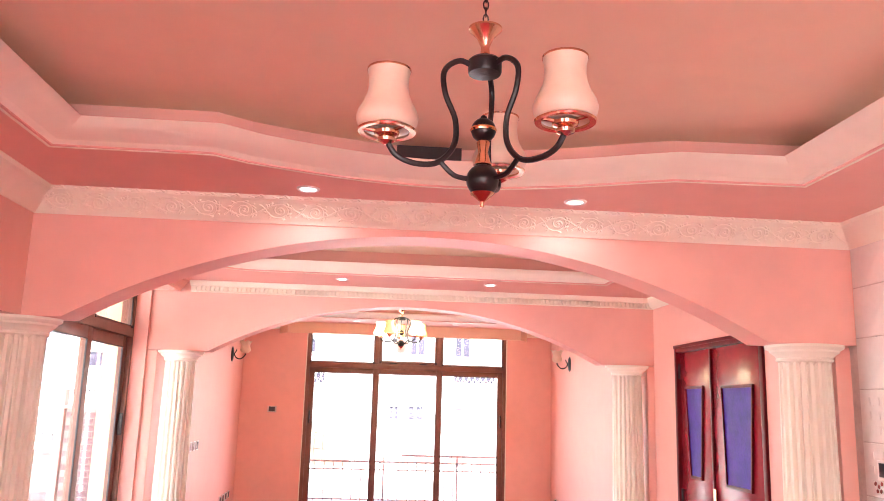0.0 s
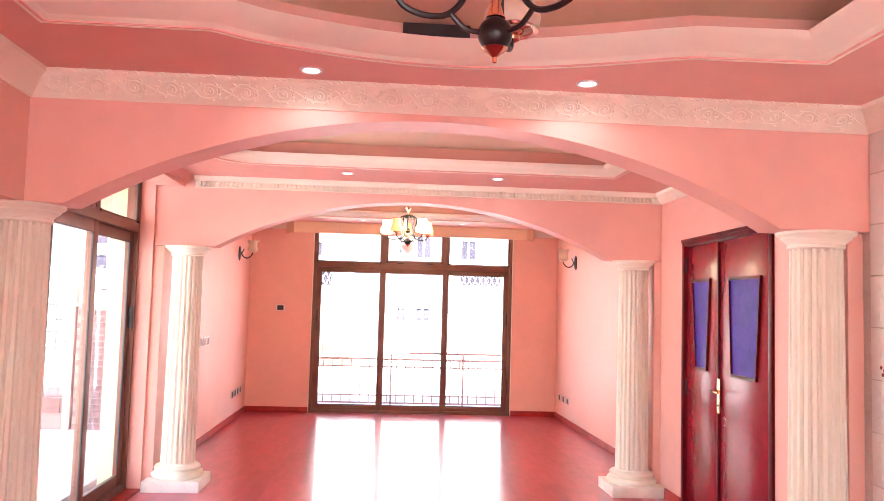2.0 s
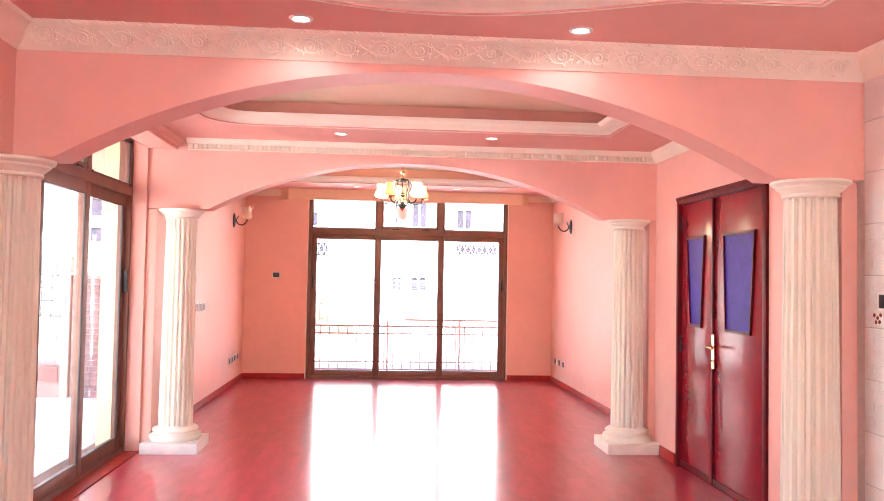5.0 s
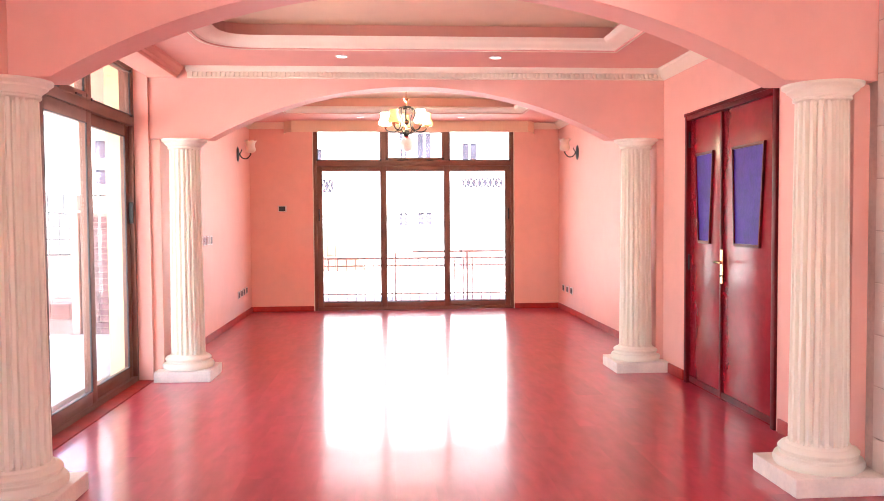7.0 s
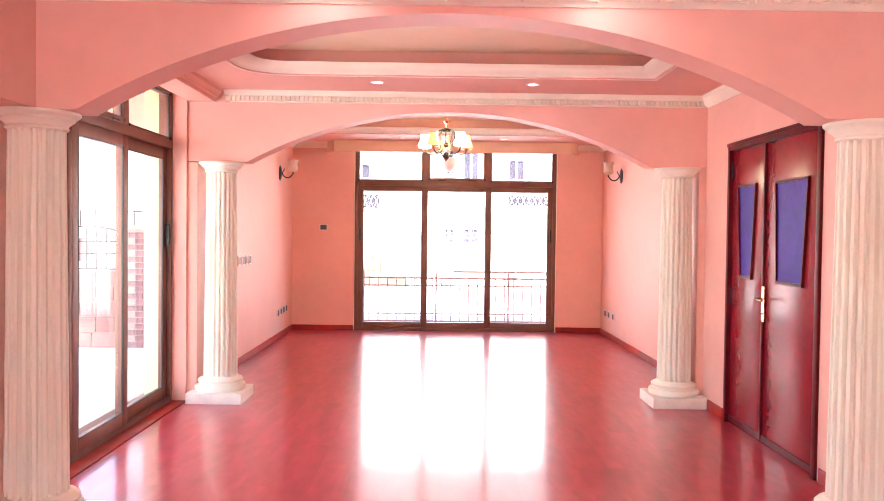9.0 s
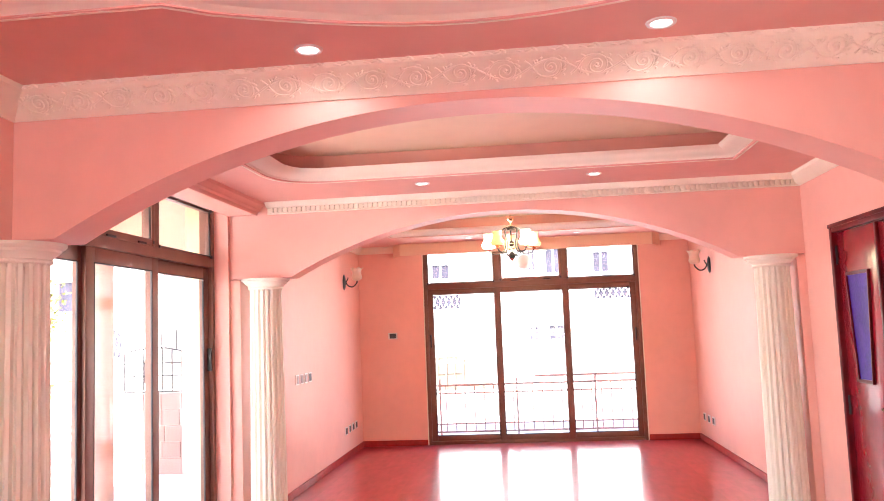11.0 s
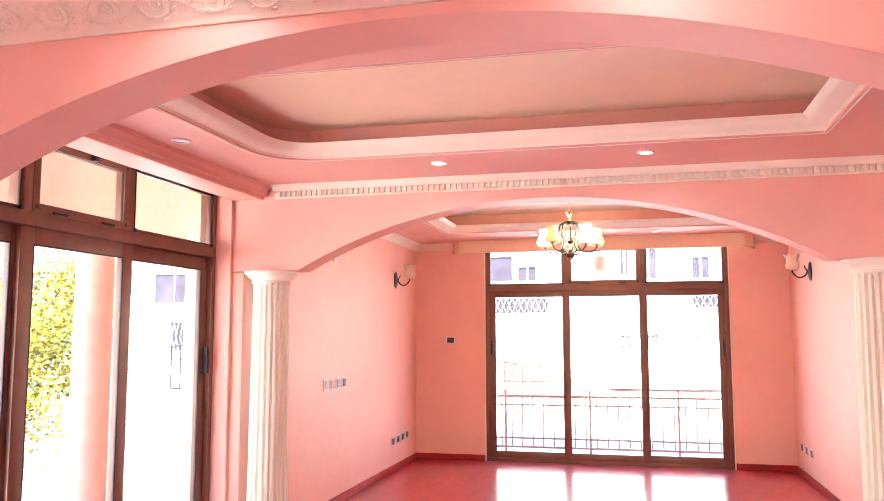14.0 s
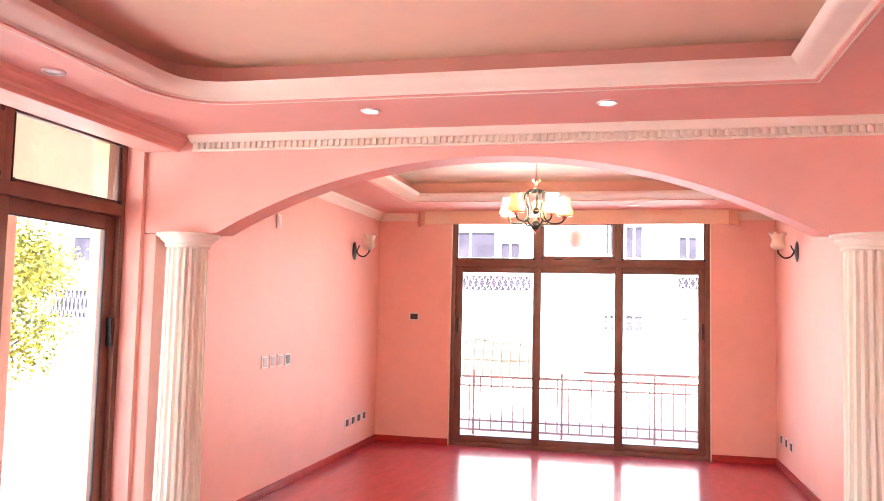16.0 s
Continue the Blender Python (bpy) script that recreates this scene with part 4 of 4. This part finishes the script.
def house(name, x0, x1, y, depth, height, wall_mat, openings, label):
    ob = empty(name, ((x0 + x1) / 2, y, 0))
    mid = (x0 + x1) / 2
    part("wall", boxes(((x0 - mid, 0, -0.16), (x1 - mid, depth, height))), wall_mat, ob)
    part("roof", boxes(((x0 - mid - 0.3, -0.35, height), (x1 - mid + 0.3, depth, height + 0.18))), FACADE, ob)
    for a, b, z0, z1, grid in openings:
        win = part("window", bar_frame(bmesh.new(), a - mid, b - mid, z0, z1, 0.07, -0.05, 0.03, "x", 0.0), FACADE, ob)
        part("pane", boxes(((a - mid + 0.05, -0.012, z0 + 0.05), (b - mid - 0.05, -0.004, z1 - 0.05))), FGLASS, win)
        if grid:
            bm = bmesh.new()
            n = int((b - a) / 0.16)
            for k in range(1, n):
                x = a - mid + (b - a) * k / n
                tube(bm, [(x - 0.1, -0.06, z0), (x + 0.1, -0.06, z1)], 0.014, 5)
                tube(bm, [(x + 0.1, -0.065, z0), (x - 0.1, -0.065, z1)], 0.014, 5)
            part("grille", bm, FACADE, win)
        else:
            part("mullion", boxes((((a + b) / 2 - mid - 0.03, -0.03, z0 + 0.05), ((a + b) / 2 - mid + 0.03, -0.013, z1 - 0.05))), FACADE, win)
    return tagged(ob, label, "house")


house("house", -9.0, 9.5, 24.0, 8.0, 6.6, FACADE,
      ((-3.95, -2.45, 2.92, 3.75, False), (-2.40, -1.78, 2.92, 3.45, False), (0.40, 0.72, 3.05, 3.95, False), (0.92, 1.46, 2.94, 3.9, False), (2.27, 2.82, 2.92, 3.62, False), (5.0, 6.6, 2.9, 4.2, False), (-8.45, -7.65, 3.05, 3.7, False), (-8.45, -7.65, 2.3, 2.85, False),
       (-3.75, -1.46, 2.03, 2.56, True), (2.25, 3.6, 2.15, 2.58, True), (0.36, 0.74, 1.04, 1.55, False), (0.92, 1.47, 1.04, 1.56, False), (-6.5, -5.0, 1.0, 2.3, True)),
      "sunlit pale two-storey house with barred windows across the yard")
house("house", -24.0, -12.0, 27.0, 9.0, 6.4, FACADE, ((-22.5, -20.5, 2.9, 3.9, False), (-18.15, -16.65, 2.9, 3.88, False), (-15.85, -14.2, 2.55, 3.7, False), (-19.0, -17.0, 0.9, 2.0, True), (-15.2, -13.4, 0.9, 2.0, True)),
      "sunlit pale house with dark windows beyond the garden")

ob = empty("yard_fence", (-2.35, 22.6, -0.16))
for k in range(9):
    part("fence_bar", tube(bmesh.new(), [(-0.95 + 0.235 * k, 0, 0), (-0.95 + 0.235 * k, 0, 1.52)], 0.012, 6), RAIL, ob)
for z in (0.75, 1.46):
    part("fence_rail", tube(bmesh.new(), [(-1.0, 0.012, z), (1.0, 0.012, z)], 0.012, 6), RAIL, ob)
tagged(ob, "thin iron fence standing in the sunlit yard", "fence")
# lumpy beige shape behind the fence, of no known stuff
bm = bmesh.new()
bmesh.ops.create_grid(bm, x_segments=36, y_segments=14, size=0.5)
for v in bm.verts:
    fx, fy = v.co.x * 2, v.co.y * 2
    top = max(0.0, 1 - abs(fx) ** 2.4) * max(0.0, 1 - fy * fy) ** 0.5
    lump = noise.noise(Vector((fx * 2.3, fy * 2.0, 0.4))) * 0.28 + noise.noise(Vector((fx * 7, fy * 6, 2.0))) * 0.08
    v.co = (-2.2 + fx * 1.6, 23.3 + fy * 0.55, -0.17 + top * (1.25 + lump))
bank = part("beige_mound", bm, MOUND, smooth=True)
tagged(bank, "low lumpy beige mound behind the yard fence", "earth bank")
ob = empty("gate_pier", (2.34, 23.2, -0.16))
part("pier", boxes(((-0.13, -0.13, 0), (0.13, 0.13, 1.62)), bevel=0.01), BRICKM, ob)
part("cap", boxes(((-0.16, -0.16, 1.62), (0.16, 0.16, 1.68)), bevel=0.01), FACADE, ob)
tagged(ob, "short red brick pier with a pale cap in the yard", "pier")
ob = empty("washing_line", (1.0, 22.9, 0))
for z in (1.28, 1.40):
    part("wire", tube(bmesh.new(), [(-1.5, 0, z), (0, 0, z - 0.03), (1.5, 0, z)], 0.010, 5), BLACK, ob)
for x in (-1.5, 1.5):
    part("line_post", tube(bmesh.new(), [(x, 0, -0.16), (x, 0, 1.5)], 0.022, 8), RAIL, ob)
tagged(ob, "two dark wires strung between thin posts", "wire")

structure(part("porch_roof", boxes(((-4.6, 1.6, 2.92), (-2.125, 10.5, 3.06))), PORCH), "cream painted porch roof over the side terrace", "roof")
structure(part("window_reveal", boxes(((-2.125, 6.665, 0.0), (-2.035, 6.684, 2.55))), CREAMX), "yellow painted outer reveal of the side window", "reveal")
structure(part("porch_beam", boxes(((-3.16, 1.6, 2.30), (-2.82, 10.4, 2.918))), PORCH), "cream painted porch beam on a column", "beam")
# courtyard wall with its grille, outside column, tree
GY = 10.6                          # face of the courtyard wall
gw = structure(empty("garden_wall"), "faded rose brick courtyard wall with iron spikes on top", "wall")
part("core", boxes(((-3.88, GY + 0.012, -0.16), (-2.3, GY + 0.16, 1.40))), MORTAR, gw)
part("coping", boxes(((-3.90, GY - 0.03, 1.40), (-2.3, GY + 0.20, 1.44)), bevel=0.01), FPINK, gw)
for k in range(11):
    part("spike_bar", tube(bmesh.new(), [(-3.80 + 0.15 * k, GY + 0.08, 1.44), (-3.80 + 0.15 * k, GY + 0.08, 1.66)], 0.009, 6), BLACK, gw)
part("top_bar", boxes(((-3.88, GY + 0.07, 1.62), (-2.3, GY + 0.09, 1.638))), BLACK, gw)
part("wall_post", boxes(((-4.0, GY - 0.02, -0.16), (-3.90, GY + 0.12, 1.64)), bevel=0.01), FPINK, gw)
plinth = structure(empty("block_wall"), "low wall of pink stone blocks under the grille", "wall")
part("core", boxes(((-4.80, GY + 0.014, -0.16), (-4.0, GY + 0.16, 0.86))), MORTAR, plinth)
for j in range(5):
    x, wide = -4.80, (0.27, 0.21, 0.32, 0.24, 0.29, 0.23)
    k = j
    while x < -4.02:
        end = min(x + wide[k % 6], -4.0)
        part("block", boxes(((x + 0.005, GY, -0.155 + 0.202 * j), (end - 0.005, GY + 0.03, 0.037 + 0.202 * j))), BLOCK, plinth)
        x, k = end, k + 1
grille = empty("iron_grille", (-4.0, GY + 0.06, 0.87))
for k in range(7):
    part("grille_bar", tube(bmesh.new(), [(-0.80 + 0.128 * k, 0, 0), (-0.80 + 0.128 * k, 0, 0.50 + 0.06 * math.sin(math.pi * k / 6))], 0.009, 6), BLACK, grille)
for k in range(4):
    part("grille_spike", tube(bmesh.new(), [(-0.70 + 0.2 * k, 0, 0.52), (-0.70 + 0.2 * k, 0, 0.78)], 0.007, 6), BLACK, grille)
for z in (0.0, 0.20, 0.36):
    part("grille_rail", boxes(((-0.80, -0.008, z - 0.008), (0.0, 0.008, z + 0.008))), BLACK, grille)
part("arched_rail", tube(bmesh.new(), [(-0.80 + 0.04 * k, 0, 0.50 + 0.06 * math.sin(math.pi * k / 20)) for k in range(21)], 0.010, 6), BLACK, grille)
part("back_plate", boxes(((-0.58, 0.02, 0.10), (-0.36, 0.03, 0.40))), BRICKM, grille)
tagged(grille, "black iron grille with an arched top on the block wall", "grille")
ob = empty("porch_column", (-2.98, 6.75, 0))
part("shaft", lathe(bmesh.new(), [(0.17, -0.06), (0.17, 0.1), (0.135, 0.14), (0.13, 2.22), (0.16, 2.26), (0.16, 2.30)], 28), FPINK, ob, smooth=True)
tagged(ob, "round pink painted porch column outside the window", "column")


def tree(x, y, height, spread, leaves, label, seed):
    rnd = random.Random(seed)
    ob = empty("tree", (x, y, -0.16))
    bm = bmesh.new()
    tube(bm, [(0, 0, 0), (0.05, 0.02, height * 0.25), (-0.03, 0.05, height * 0.55)], 0.10, 9, 0.05)
    tips = []
    for k in range(16):
        a, up = rnd.uniform(0, 6.283), rnd.uniform(0.15, 0.5) * height
        end = Vector((spread * rnd.uniform(0.4, 0.95) * math.cos(a), spread * rnd.uniform(0.4, 0.95) * math.sin(a), up + rnd.uniform(0.15, 0.45) * height))
        tube(bm, spline([(0, 0, up), tuple(end * 0.5 + Vector((0, 0, up * 0.5))), tuple(end)], 4), 0.035, 6, 0.008)
        tips.append(end)
    part("trunk", bm, BARK, ob, smooth=True)
    verts, faces = [], []
    for k in range(leaves):
        c = rnd.choice(tips) + Vector((rnd.gauss(0, 0.22), rnd.gauss(0, 0.22), rnd.gauss(0, 0.18)))
        u = Vector((rnd.gauss(0, 1), rnd.gauss(0, 1), rnd.gauss(0, 0.6))).normalized()
        v = u.orthogonal().normalized()
        ln, w, b = rnd.uniform(0.05, 0.10), rnd.uniform(0.018, 0.035), len(verts)
        fold = u.cross(v) * w * 0.5
        verts += [tuple(c), tuple(c + u * ln * 0.5 + v * w + fold), tuple(c + u * ln), tuple(c + u * ln * 0.5 - v * w + fold)]
        faces += [(b, b + 1, b + 2), (b, b + 2, b + 3)]
    me = bpy.data.meshes.new("crown")
    me.from_pydata(verts, [], faces)
    me.materials.append(LEAF)
    crown = new("crown", me)
    crown.parent = ob
    crown["kind"] = "stuff"
    return tagged(ob, label, "tree")


tree(-8.0, 11.4, 2.8, 1.35, 6500, "small garden tree with yellow-green leaves", 3)
tree(-9.6, 13.6, 3.4, 1.5, 8000, "garden tree with yellow-green leaves by the wall", 5)
tree(-6.9, 9.9, 2.0, 1.0, 6000, "low leafy shrub with yellowish tips", 8)

# ---- tiles of the near wall ----
bm = bmesh.new()
box(bm, (-0.006, -0.198, -0.121), (0.0, 0.198, 0.121), 0.003)
for a in range(-2, 3):
    for b in range(-1, 2):
        box(bm, (-0.010, a * 0.07 - 0.022, b * 0.066 - 0.018), (-0.006, a * 0.07 + 0.022, b * 0.066 + 0.018))
relief = bpy.data.meshes.new("relief_tile")
bm.to_mesh(relief)
bm.free()
relief.materials.append(TILE)
bm = bmesh.new()
box(bm, (-0.006, -0.198, -0.121), (0.0, 0.198, 0.121), 0.003)
flat = bpy.data.meshes.new("tile")
bm.to_mesh(flat)
bm.free()
flat.materials.append(TILE)
tiled = bpy.data.objects["wall_right_near"]
for j in range(10):
    for k in range(5):
        share("tile", relief if 3 <= j <= 6 else flat, tiled, (XNR, 3.495 - 0.402 * k, 0.125 + 0.2455 * j))
bm = bmesh.new()
for k, (dy, dz) in enumerate(((0, 0), (0.025, 0.012), (-0.022, 0.014), (0.012, -0.02), (-0.014, -0.018))):
    bmesh.ops.create_icosphere(bm, subdivisions=1, radius=0.011, matrix=Matrix.Translation((XNR - 0.011, 3.584 + dy, 1.279 + dz)) @ Matrix.Diagonal((0.3, 1, 1, 1)))
part("flower_motif", bm, DECOR, tiled, "dark red flower motif")

# ---- floor planks ----
base = structure(part("floor", boxes(((-2.1, YB - 0.2, -0.12), (XNR + 0.3, YF + 0.015, -0.011))), SKIRT), "glossy red wood laminate floor", "floor")
PW, PL = 0.193, 1.285
plank_meshes = {}


def plank_mesh(length):
    key = round(length, 3)
    if key not in plank_meshes:
        bm = bmesh.new()
        box(bm, (-PW / 2 + 0.0001, -length / 2 + 0.0001, -0.010), (PW / 2 - 0.0001, length / 2 - 0.0001, 0.0))
        me = bpy.data.meshes.new("plank")
        bm.to_mesh(me)
        bm.free()
        me.materials.append(FLOOR)
        plank_meshes[key] = me
    return plank_meshes[key]


x, col = -1.86 + PW / 2, 0
while x < XFR + 0.1:
    y = YB - (0.43 * col) % PL
    while y < YF + 0.01:
        a, b = max(y, YB), min(y + PL, YF + 0.012)
        if b - a > 0.03:
            share("plank", plank_mesh(b - a), base, (x, (a + b) / 2, 0))
        y += PL
    x += PW
    col += 1

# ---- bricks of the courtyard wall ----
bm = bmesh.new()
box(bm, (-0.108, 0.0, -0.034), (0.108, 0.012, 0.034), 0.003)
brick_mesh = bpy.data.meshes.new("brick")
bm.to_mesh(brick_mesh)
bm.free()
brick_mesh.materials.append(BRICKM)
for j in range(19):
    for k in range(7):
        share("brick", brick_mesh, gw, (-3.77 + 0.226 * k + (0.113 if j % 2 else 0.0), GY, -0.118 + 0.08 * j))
